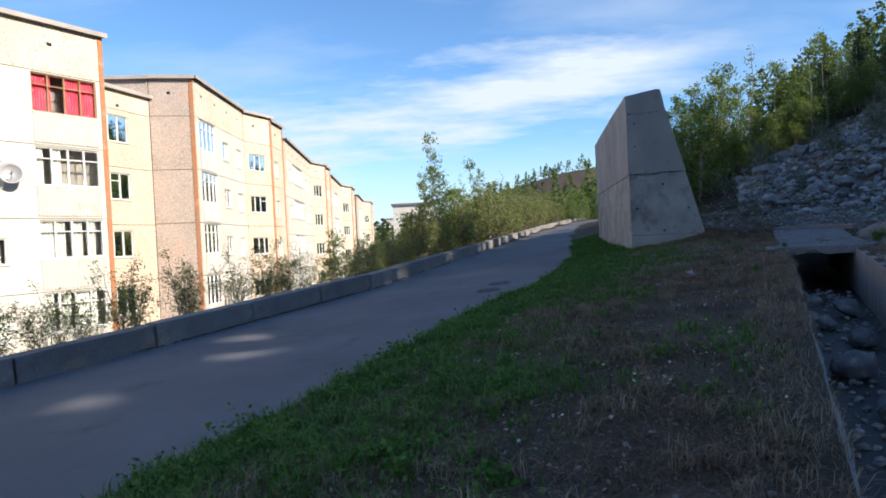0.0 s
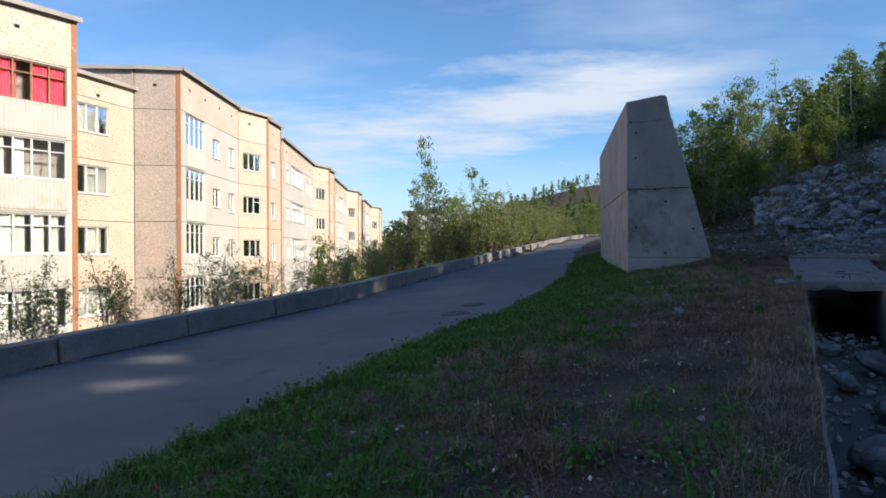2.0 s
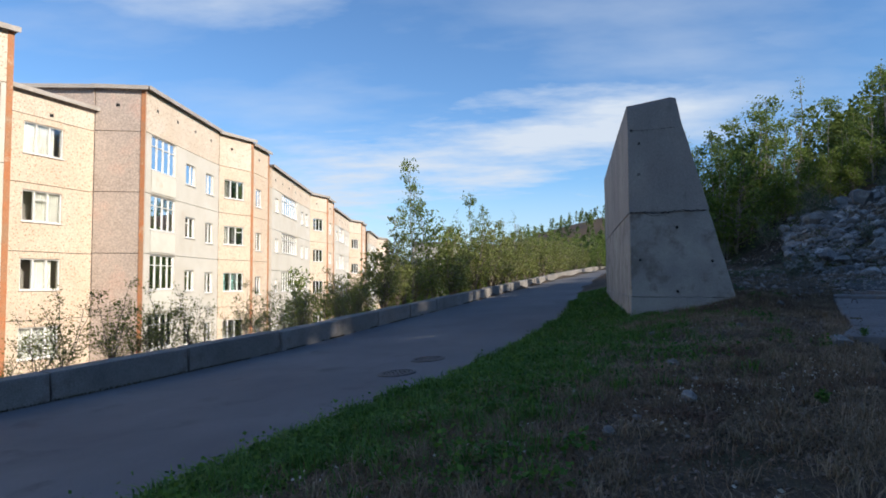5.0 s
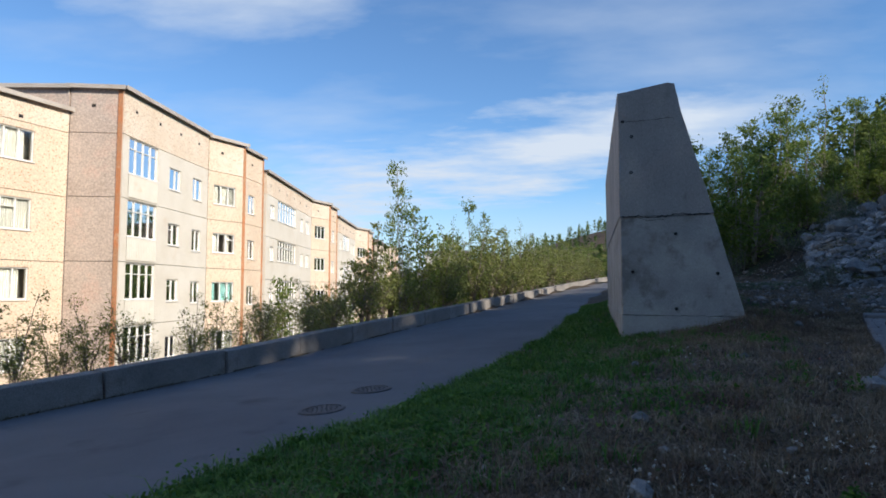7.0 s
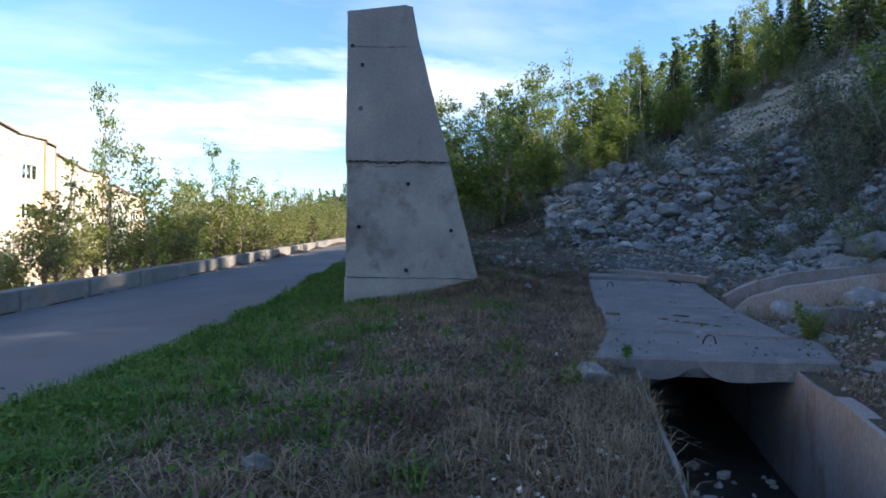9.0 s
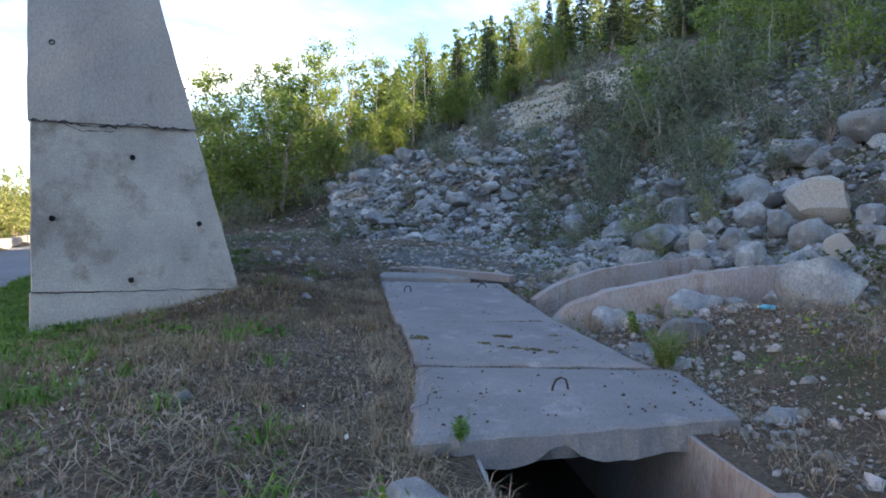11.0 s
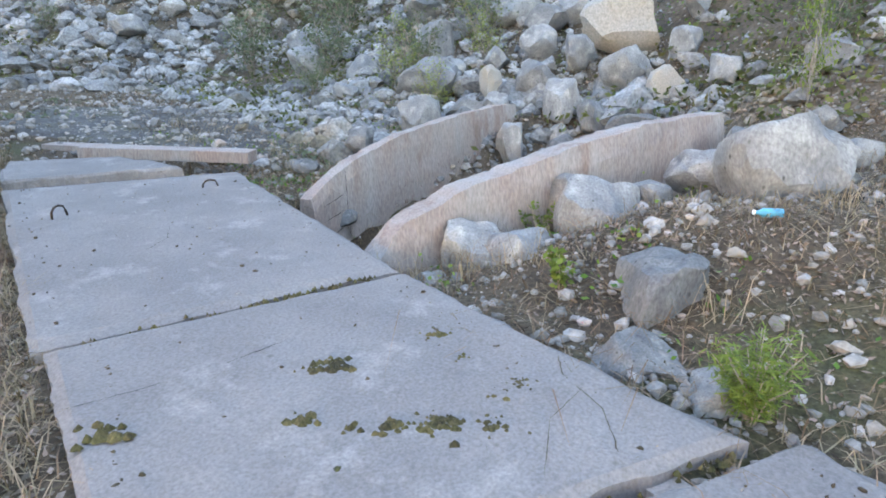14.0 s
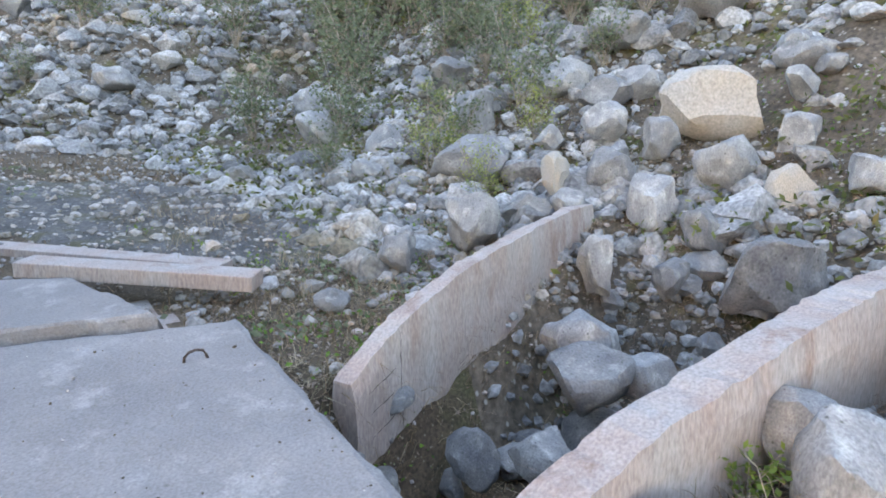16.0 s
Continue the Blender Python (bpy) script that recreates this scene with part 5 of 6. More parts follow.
for _ in range(500):
    u, n = rock_rng.uniform(5, 17), rock_rng.uniform(0.4, 1.6)
    x, y = plan(u, n)
    s = float(np.clip(rock_rng.lognormal(-2.6, 0.6), 0.03, 0.3))
    spots.append((x, y, float(np.interp(u, BENCH_U, BENCH_Z)) - 1.03 + s * 0.1, s))
for p0_, p1_, p2_, p3_ in (((7.8, 14.5, 1.065), (9.5, 13.85, 1.065), (10.25, 14.7, 1.08), (8.75, 15.95, 1.07)), ((8.85, 16.1, 1.07), (10.15, 15.05, 1.07), (10.95, 16.65, 1.185), (9.65, 17.5, 1.185)),
                           ((9.6, 17.75, 1.185), (11.1, 16.9, 1.195), (12.55, 19.5, 1.37), (10.95, 20.55, 1.39))):
    for _ in range(70):
        a, b = rock_rng.random(2)
        q = (Vector(p0_) * (1 - a) * (1 - b) + Vector(p1_) * a * (1 - b) + Vector(p2_) * a * b + Vector(p3_) * (1 - a) * b)
        spots.append((q.x, q.y, q.z, float(np.clip(rock_rng.lognormal(-4.4, 0.5), 0.006, 0.035))))
for _ in range(9000):
    u, n = rock_rng.uniform(6, 21), 1.78 + abs(rock_rng.normal(0, 2.2))
    x, y = plan(u, n)
    if ripple(x * 1.6, y * 1.6 + 2) < rock_rng.normal(-0.1, 0.25):
        continue
    s = float(np.clip(rock_rng.lognormal(-3.15, 0.5), 0.02, 0.13))
    spots.append((x, y, land(x, y) + s * 0.14, s))
spots = [q for q in spots if math.hypot(q[0] - 12.0, q[1] - 14.86) > 0.28 or q[3] < 0.04]
crumbs = []
for p0_, p1_, p2_, p3_ in (((7.8, 14.5, 1.068), (9.5, 13.85, 1.068), (10.25, 14.7, 1.083), (8.75, 15.95, 1.073)), ((8.85, 16.1, 1.085), (10.15, 15.05, 1.09), (10.95, 16.65, 1.188), (9.65, 17.5, 1.188)),
                           ((9.6, 17.75, 1.188), (11.1, 16.9, 1.198), (12.55, 19.5, 1.373), (11.2, 20.7, 1.39))):
    for _ in range(110):
        a, b = rock_rng.random(2)
        a = a if rock_rng.random() < 0.6 else 0.06 * a + (0.94 if rock_rng.random() < 0.5 else 0)
        q = (Vector(p0_) * (1 - a) * (1 - b) + Vector(p1_) * a * (1 - b) + Vector(p2_) * a * b + Vector(p3_) * (1 - a) * b)
        crumbs.append((q.x, q.y, q.z, float(np.clip(rock_rng.lognormal(-4.2, 0.5), 0.007, 0.04))))
many("crumbs", crumbs, PEBBLES, M_SOIL, "dark crumbs of soil and bark on the slabs", "soil")
many("gravel", spots, PEBBLES, M_GRAVEL, "loose pale gravel and small stones on soil", "gravel")


# ---- trees and shrubs ----
def grow(rng, height, stems, limbs, leaf_n, leaf_size, reach, first, lean=0.08, trunk_r=0.06, droop=0.3, sparse=0.0, narrow=0.55):
    """Wood (tapered stems and limbs) and leaves of a broad-leaved tree or shrub that stands at the origin."""
    wood, tips = [], []
    for s in range(stems):
        a = rng.uniform(0, 6.28)
        out = lean * height * (rng.uniform(0.5, 1.5) if stems > 1 else rng.uniform(0, 0.6))
        h = height * (1 if s == 0 else rng.uniform(0.55, 0.95))
        n = 7
        pts = []
        for i in range(n + 1):
            t = i / n
            pts.append((math.cos(a) * out * t ** 1.2 + rng.normal(0, 0.012 * h) * (t > 0), math.sin(a) * out * t ** 1.2 + rng.normal(0, 0.012 * h) * (t > 0), h * t - 0.1 * (i == 0)))
        r0 = trunk_r * (1 if s == 0 else 0.7)
        wood.append(tube(pts, [r0 * (1 - 0.9 * i / n) + 0.004 for i in range(n + 1)], 6))
        for _ in range(limbs):
            t = rng.uniform(first, 0.97)
            i = min(int(t * n), n - 1)
            w = t * n - i
            base = np.array(pts[i]) * (1 - w) + np.array(pts[i + 1]) * w
            b = rng.uniform(0, 6.28)
            L = reach * height * (1.12 - t) * rng.uniform(0.5, 1.2) + 0.05 * height
            up = rng.uniform(0.35, 0.9)
            mid = base + np.array([math.cos(b) * L * 0.5, math.sin(b) * L * 0.5, L * 0.5 * up])
            end = base + np.array([math.cos(b) * L, math.sin(b) * L, L * (up - droop * 0.5)])
            r1 = r0 * (1 - 0.85 * t) * 0.5 + 0.003
            wood.append(tube([base, mid, end], [r1, r1 * 0.6, 0.003], 4))
            for q in (0.35, 0.6, 0.8, 1.0):
                tips.append((base * (1 - q) + end * q + (mid - (base + end) / 2) * 4 * q * (1 - q) * 0.5, L))
        for t in (0.9, 0.96, 1.0):
            tips.append((np.array(pts[-1]) * 1.0 * np.array([1, 1, t]), 0.12 * height))
    if sparse:
        tips = [t for t in tips if rng.random() > sparse]
    picks = rng.integers(0, len(tips), leaf_n)
    centres = np.array([tips[i][0] for i in picks]) + rng.normal(size=(leaf_n, 3)) * np.array([tips[i][1] * 0.17 + 0.03 for i in picks])[:, None]
    return joined(wood), leaf_quads(centres, leaf_size, rng, droop, narrow)


def tree(name, label, category, wood, leaves, bark, leaf, group):
    thing = tagged(new(name), label, category, group=group)
    mesh_object("trunk", wood[0], wood[1], bark, thing, even=True)
    mesh_object("crown", leaves[0], leaves[1], leaf, thing)
    return thing


def spruce_shape(rng, height):
    wood = [tube([(0, 0, -0.1), (0, 0, height * 0.5), (0, 0, height)], [0.13, 0.07, 0.01], 6)]
    cs = []
    for t in np.linspace(0.12, 0.98, 26):
        L = 0.2 * height * (1 - t) + 0.1
        for k in range(7):
            b = rng.uniform(0, 6.28)
            ln_ = L * rng.uniform(0.75, 1.15)
            end = (math.cos(b) * ln_, math.sin(b) * ln_, height * t - ln_ * 0.35)
            wood.append(tube([(0, 0, height * t), end], [0.02 * (1 - t) + 0.006, 0.004], 3))
            for q in np.linspace(0.15, 1, 11):
                cs.append((end[0] * q + rng.normal(0, 0.05 * L), end[1] * q + rng.normal(0, 0.05 * L), height * t - ln_ * 0.35 * q - abs(rng.normal(0, 0.06 * L))))
    return joined(wood), leaf_quads(np.array(cs), 0.34, rng, 0.5, 0.3)


trng = np.random.default_rng(12)
birches = [tree("birch", "slender pale-stemmed birch with light spring leaves", "tree", *grow(trng, 8.0, 1 + k % 3, 20, 1500, 0.18, 0.2, 0.06, 0.06, 0.07, 0.5), M_BIRCH, M_LEAF, "woods on the hillside") for k in range(4)]
leafies = [tree("birch", "bushy young birch with yellow-green leaves", "tree", *grow(trng, 5.0, 4, 15, 1900, 0.165, 0.25, 0.12, 0.12, 0.05, 0.3), M_BARK, M_LEAF, "trees along the road") for k in range(3)]
willows = [tree("willow_shrub", "many-stemmed willow shrub with small olive leaves", "shrub", *grow(trng, 3.6, 9, 10, 1250, 0.15, 0.22, 0.15, 0.22, 0.03, 0.2), M_BARK, M_WILLOW, "shrubs along the kerb") for k in range(3)]
thin = [tree("willow_shrub", "sparse twiggy shrub with few small leaves", "shrub", *grow(trng, 2.6, 6, 9, 1150, 0.08, 0.26, 0.12, 0.25, 0.018, 0.1, 0.25), M_BARK, M_WILLOW, "shrubs along the kerb") for k in range(4)]
greys = [tree("willow_shrub", "low grey-green shrub among the scree stones", "shrub", *grow(trng, 1.8, 8, 8, 1100, 0.08, 0.28, 0.12, 0.3, 0.016, 0.1), M_BARK, M_GREYLEAF, "shrubs on the scree") for k in range(3)]
spruces = [tree("spruce", "dark narrow spruce with drooping branches", "tree", *spruce_shape(trng, 8.5), M_BARK, M_NEEDLE, "woods on the hillside") for k in range(2)]


def plant(stock, x, y, scale, z=None, squash=1.0):
    src = stock[int(trng.integers(len(stock)))]
    m = pose(x, y, land(x, y) if z is None else z, 0, 0, trng.uniform(0, 360)) @ Matrix.Diagonal((scale * squash, scale * squash, scale, 1))
    ob = copy_thing(src, m)
    ob.scale = (scale * squash, scale * squash, scale)
    return ob


# the wood above the scree and behind the concrete wall
def scree_gap(x, y):
    """Distance from the outline of the bare slope."""
    best = 99.0
    for (x0, y0), (x1, y1) in zip(SCREE[7:15], SCREE[8:16]):
        k = min(1, max(0, ((x - x0) * (x1 - x0) + (y - y0) * (y1 - y0)) / ((x1 - x0) ** 2 + (y1 - y0) ** 2)))
        best = min(best, math.hypot(x - x0 - (x1 - x0) * k, y - y0 - (y1 - y0) * k))
    return best


for _ in range(1900):
    x, y = trng.uniform(11, 54), trng.uniform(13, 84)
    if in_scree(x, y) or x < float(edge_x(y)) + 4.0 or (y < 39 and x < 30):
        continue
    gap = scree_gap(x, y)
    if gap < 1.0 or x < 40 and y < 20 or gap > 18 and y < 60 or trng.random() > (0.62 if gap < 5 else 0.2 if gap < 10 else 0.1):
        continue
    stock = spruces if trng.random() < (0.4 if x > 29 else 0.03) and y < 52 else leafies if x < 22 and trng.random() < 0.35 else birches
    plant(stock, x, y, trng.uniform(0.5, 0.85) * (1.28 if x < 23 else 1.0) * (1.25 if stock is leafies else 1))
for _ in range(420):
    x, y = trng.uniform(12, 40), trng.uniform(18, 50)
    if not in_scree(x, y) and x > float(edge_x(y)) + 4 and 0.8 < scree_gap(x, y) < 3.6 and (y > 39 or x > 35):
        plant(leafies, x, y, trng.uniform(0.3, 0.75))
# low shrubs on the scree and at its foot
for x, y, s in [(21.5, 24.5, 1.2), (19.5, 25.8, 1.0), (22.5, 29.0, 1.3), (20.0, 31.5, 1.0), (24.5, 22.0, 1.5), (26.0, 25.0, 1.6), (18.2, 20.6, 0.7), (19.4, 20.0, 0.9), (22.3, 18.6, 1.1),
                (20.4, 15.2, 0.8), (25.5, 16.5, 1.5), (27.5, 20.0, 1.8), (28.5, 24.0, 1.7), (23.5, 33.0, 1.2), (26.5, 30.0, 1.5), (17.4, 22.3, 0.5), (13.5, 27.5, 0.5), (15.5, 30.5, 0.6),
                (12.5, 33.0, 0.8), (14.0, 36.0, 0.9), (17.0, 37.0, 0.9), (10.8, 30.0, 0.5), (14.6, 13.6, 0.5), (17.5, 13.5, 0.7)]:
    plant(greys, x, y, s)
plant(birches, 15.3, 14.62, 0.36, squash=0.42)
for x, y, s in ((23.6, 24.2, 1.7), (24.6, 25.6, 2.0), (25.6, 24.4, 1.9), (26.4, 26.4, 2.1), (24.0, 26.8, 1.6), (22.8, 25.6, 1.3), (27.4, 25.0, 2.0), (28.2, 27.4, 2.0)):
    plant(greys, x, y, s)
for x, y, s in ((25.2, 26.0, 0.75), (27.0, 27.6, 0.85), (28.6, 25.6, 0.9), (30.5, 23.5, 0.9), (32.0, 26.5, 1.0)):
    plant(leafies, x, y, s)
for x, y, s in ((14.8, 13.9, 0.4), (15.6, 13.2, 0.45), (14.2, 13.0, 0.35), (16.3, 13.8, 0.5), (13.6, 13.4, 0.3), (15.1, 12.4, 0.4), (17.1, 14.5, 0.5)):
    plant(greys, x, y, s)
for _ in range(60):
    x, y = trng.uniform(16.5, 33), trng.uniform(16, 42)
    if in_scree(x, y) and float(hill_d(x, y)) > 2.0 and ripple(x * 0.5 + 3, y * 0.5) > -0.1:
        shrub = plant(greys, x, y, trng.uniform(0.4, 1.1))
        if math.hypot(x - 18.0, y - 17.0) < 1.9:
            shrub.location = (21.5, 21.0, land(21.5, 21.0))
for x, y, s in ((17.6, 20.7, 0.5), (16.7, 19.5, 0.38), (18.4, 19.4, 0.45), (20.8, 20.4, 0.55)):
    plant(thin, x, y, s)
for x, y, s in ((29, 28.5, 2.2), (27.5, 30.5, 1.9), (30.5, 26.0, 2.0), (24.6, 27.0, 1.3), (22.0, 22.6, 1.0), (21.2, 33.5, 1.1), (31.0, 22.0, 2.0), (26.5, 18.5, 1.4)):
    plant(greys, x, y, s)
for x, y, s in ((24.5, 19.0, 0.8), (29.5, 19.5, 0.9), (33.0, 23.5, 0.9), (23.0, 16.2, 0.5)):
    plant(leafies, x, y, s)
plant(thin, 25.0, 14.5, 1.6)
plant(birches, 22.8, 14.0, 0.55)
plant(birches, 27.0, 22.5, 0.5)
# shrubs close behind the kerb
for y in np.arange(8.5, 30, 0.62):
    x = float(kerb_x(y)) - trng.uniform(0.7, 2.2)
    plant(thin, x, y, trng.uniform(0.45, 0.8), float(road_z(x, y)) + 0.1)
for y in np.arange(12, 34, 1.5):
    x = float(kerb_x(y)) - trng.uniform(1.6, 3.4)
    plant(willows if trng.random() < 0.5 and y > 29 else thin, x, y, trng.uniform(0.45, 0.75))
for y in np.arange(29.5, 88, 1.25):
    x = float(kerb_x(y)) - trng.uniform(0.8, 1.8)
    plant(willows, x, y, trng.uniform(0.7, 1.1) if y < 40 else trng.uniform(0.85, 1.25))
for y in np.arange(36, 90, 2.0):
    for _ in range(2):
        x = float(kerb_x(y)) - trng.uniform(2.0, 9)
        plant(leafies, x, y, trng.uniform(0.75, 1.2), squash=0.9)
for y in np.arange(76, 100, 1.6):
    plant(leafies, float(kerb_x(y)) + trng.uniform(-2, 9), y + 12, trng.uniform(0.8, 1.1))
tall = plant(birches, -0.25, 32.9, 0.86, float(road_z(0, 33)) - 0.2, 0.55)
tall["label"] = "tall thin birch rising above the kerb shrubs"
for x, y, s in ((-0.9, 34.5, 0.62), (2.3, 43.0, 0.8), (3.0, 46.0, 0.72), (1.5, 41.0, 0.66), (5.5, 55.0, 0.75)):
    plant(birches, x, y, s, float(road_z(x, y)) - 0.2, 0.7)
for stock in (birches, leafies, willows, thin, greys, spruces):
    for ob in stock:
        for o in list(ob.children):
            bpy.data.objects.remove(o)
        bpy.data.objects.remove(ob)


# far woods: clumps of leaves on the far slopes
def far_woods():
    rng = np.random.default_rng(77)
    cs = []
    while len(cs) < 2600 * 56:
        b, r = rng.uniform(-35, 60), rng.uniform(92, 520)
        x, y = r * math.sin(radians(b)), r * math.cos(radians(b))
        if y < 95 or (x < -9 + 0.02 * y and y < 130):
            continue
        h = rng.uniform(5, 9)
        z = float(ground_z(x, y))
        cs += [(x + rng.normal(0, h * 0.17) * (1.1 - q), y + rng.normal(0, h * 0.17) * (1.1 - q), z + h * q) for q in rng.uniform(0.1, 1.0, 56)]
    return leaf_quads(np.array(cs), 1.0, rng, 0.2, 0.8)


# Unseen crowns added on the ridge to keep sun off road, verge and wall.
def ridge_woods():
    rng = np.random.default_rng(78)
    cs = []
    for _ in range(420):
        y = rng.uniform(-60, 16)
        x = float(np.interp(y, FOOT_Y, FOOT_X)) + rng.uniform(24, 50) / 0.9
        z, h = land(x, y), rng.uniform(6, 10)
        cs += [(x + rng.normal(0, h * 0.16) * (1.15 - q), y + rng.normal(0, h * 0.16) * (1.15 - q), z + h * q) for q in rng.uniform(0.05, 1.0, 70)]
    cs = np.array(cs)
    to_sun = np.array([math.sin(sb) * math.cos(sh), math.cos(sb) * math.cos(sh), math.sin(sh)])
    # openings cut in the added crowns, along the sun's way, for sun spots on the road
    for x, y, r in ((-4.95, 8.6, 0.54), (-3.7, 11.1, 0.56), (-4.3, 13.3, 0.5)):
        w = cs - (x, y, float(road_z(x, y)))
        cs = cs[np.linalg.norm(w - (w @ to_sun)[:, None] * to_sun, axis=1) > r]
    return leaf_quads(cs, 0.9, rng, 0.2, 0.7)


def upper_woods():
    """The wood behind the first trees above the bare slope."""
    rng = np.random.default_rng(79)
    cs = []
    while len(cs) < 260 * 210:
        x, y = rng.uniform(24, 62), rng.uniform(10, 64)
        if in_scree(x, y) or scree_gap(x, y) < 5.5 or x < float(np.interp(y, FOOT_Y, FOOT_X)) + 9:
            continue
        z, h = land(x, y), rng.uniform(4.5, 7.5)
        cs += [(x + rng.normal(0, h * 0.14) * (1.15 - q), y + rng.normal(0, h * 0.14) * (1.15 - q), z + h * q) for q in rng.uniform(0.05, 1.0, 210)]
    return leaf_quads(np.array(cs), 0.36, rng, 0.2, 0.7)


tagged(mesh_object("upper_woods", *upper_woods(), M_WOODS), "dense mixed wood above the bare stony slope", "woods", kind="stuff")
rv_, rf_ = ridge_woods()
tagged(mesh_object("ridge_woods", rv_, rf_, M_WOODS), "unseen wood added along the ridge to shade the road", "woods", kind="stuff")
fv, ff = far_woods()
tagged(mesh_object("far_woods", fv, ff, M_WOODS), "distant mixed wood covering the far hillside", "woods", kind="stuff")


# lattice mast and far roofs
def mast(x, y, h):
    thing = tagged(new("lattice_mast"), "thin grey lattice mast above the distant trees", "mast")
    z = float(ground_z(x, y))
    v, f = [], []
    for sx, sy in ((-1, -1), (1, -1), (1, 1), (-1, 1)):
        mesh_object("leg", *tube([(x + sx * 2, y + sy * 2, z), (x + sx * 0.3, y + sy * 0.3, z + h)], [0.12, 0.08], 4), M_STEEL, thing)
    braces = []
    for k in range(12):
        a, b = k / 12, (k + 1) / 12
        wa, wb = 2 - 1.7 * a, 2 - 1.7 * b
        for s in (-1, 1):
            braces.append(tube([(x - wa * s, y - wa, z + h * a), (x + wb * s, y - wb, z + h * b)], [0.05, 0.05], 3))
    mesh_object("bracing", *joined(braces), M_STEEL, thing)


mast(12.8, 165.0, 17.5)


def far_house(x, y, w, d, top):
    z = -6.0
    thing = tagged(new("apartment_block"), "distant pale apartment block behind the trees", "apartment block")

    def put(a, b, c):
        return (x + a, y + b, c)

    mesh_object("wall", *boxes([(0, w, 0, d, z, top - 0.4)], put), M_CREAM, thing)
    mesh_object("roof", *boxes([(-0.3, w + 0.3, -0.3, d + 0.3, top - 0.4, top)], put), M_ROOF, thing)
    for zz in np.arange(top - 2.0, -1, -2.9):
        for s in np.arange(1.5, w - 1.5, 3.0):
            win = mesh_object("window", *boxes([(s, s + 1.4, -0.06, 0.02, zz - 1.4, zz)], put), M_GLASS, thing)


far_house(-9.5, 122, 8, 14, 9.3)
far_house(-40, 210, 22, 14, 8.0)
far_house(-24, 260, 16, 14, 12.0)


# ---- grass, stalks and litter ----
def blades(points, tall_, wide, rng, lean):
    """One curved two-piece blade for each point."""
    p = np.asarray(points, float)
    n = len(p)
    t = rng.uniform(0, 6.28, n)
    side = np.stack([np.cos(t), np.sin(t), 0 * t], 1) * (wide * rng.uniform(0.6, 1.2, n))[:, None]
    h = tall_ * rng.uniform(0.5, 1.3, n)
    bend = np.stack([-np.sin(t), np.cos(t), 0 * t], 1) * (h * lean * rng.uniform(0.2, 1.4, n))[:, None]
    up = np.zeros((n, 3))
    up[:, 2] = h
    mid = p + up * 0.6 + bend * 0.35
    v = np.stack([p - side, p + side, mid + side * 0.7, mid - side * 0.7, p + up * np.clip(1 - 0.25 * lean, 0.3, 1) + bend], 1).reshape(-1, 3)
    k = np.arange(n)[:, None] * 5
    return v, [tuple(q) for q in (k + [0, 1, 2, 3]).tolist()] + [tuple(q) for q in (k + [3, 2, 4]).tolist()]


grng = np.random.default_rng(21)


def scatter(count, u0, u1, n0, n1, chance):
    out = []
    while len(out) < count:
        u, n = grng.uniform(u0, u1, 20000), grng.uniform(n0, n1, 20000)
        x, y = plan(u, n)
        keep = grng.random(20000) < chance(x, y, u, n)
        x, y = x[keep], y[keep]
        z = ground_z(x, y) - 1.0 * in_ditch(x, y) - 0.01
        out += np.stack([x, y, z], 1).tolist()
    return np.array(out[:count])


def verge(x, y):
    return (x - edge_x(y)) * 0.9


def green_chance(x, y, u, n):
    d = verge(x, y)
    patch = smooth(-0.25, 0.25, ripple(x * 1.3 + 3, y * 1.3))
    edge = smooth(-0.05, 0.15, d + 0.15 * ripple(x * 3, y * 3)) * (1 - smooth(0.9, 4.0, d + 1.2 * ripple(x * 0.8, y * 0.8)))
    return np.clip(edge * (0.35 + 0.65 * patch) + 0.07 * patch * (d > 0) * (d < 5), 0, 1) * (n < 0.1)


def dry_chance(x, y, u, n):
    d = verge(x, y)
    patch = smooth(-0.5, 0.3, ripple(x * 1.1 + 13, y * 1.1))
    return smooth(0.8, 2.6, d) * (0.06 + 0.94 * patch ** 3) * (n < 0.16)


pts = scatter(72000, 0.5, 36, -13, 0.1, green_chance)
gv, gf = blades(pts, 0.085, 0.006, grng, 0.8)
tagged(mesh_object("green_grass", gv, gf, M_GRASS), "short fresh green grass along the asphalt edge", "grass", kind="stuff")
pts = scatter(15000, 1, 30, -11, 0.1, lambda x, y, u, n: green_chance(x, y, u, n) * smooth(0.0, 0.4, ripple(x * 2.3, y * 2.3)))
lv, lf = leaf_quads(pts + np.stack([0 * pts[:, 0], 0 * pts[:, 0], grng.uniform(0.02, 0.1, len(pts))], 1), 0.05, grng, 0.0, 0.6)
tagged(mesh_object("green_weeds", lv, lf, M_GRASS), "clumps of broad-leaved green weeds by the road", "weeds", kind="stuff")
pts = scatter(80000, 0.5, 27, -9, 0.16, dry_chance)
gv, gf = blades(pts, 0.08, 0.004, grng, 2.2)
tagged(mesh_object("dry_grass", gv, gf, M_DRY), "flattened straw-brown dry grass on the verge", "grass", kind="stuff")
pts = scatter(11000, 0, 28, -0.22, 0.36, lambda x, y, u, n: (0.25 + 0.75 * smooth(-0.3, 0.3, ripple(x * 2.5, y * 2.5))) * (n < 0.36 - 0.26 * (u > 16)))
gv, gf = blades(pts, 0.125, 0.003, grng, 1.4)
tagged(mesh_object("dry_grass", gv, gf, M_STRAW), "tall dry grass fringe along the slab edge", "grass", kind="stuff")
pts = scatter(5200, 0.5, 26, -7, 0.2, lambda x, y, u, n: dry_chance(x, y, u, n) * 0.8)
gv, gf = blades(pts, 0.2, 0.0025, grng, 0.6)
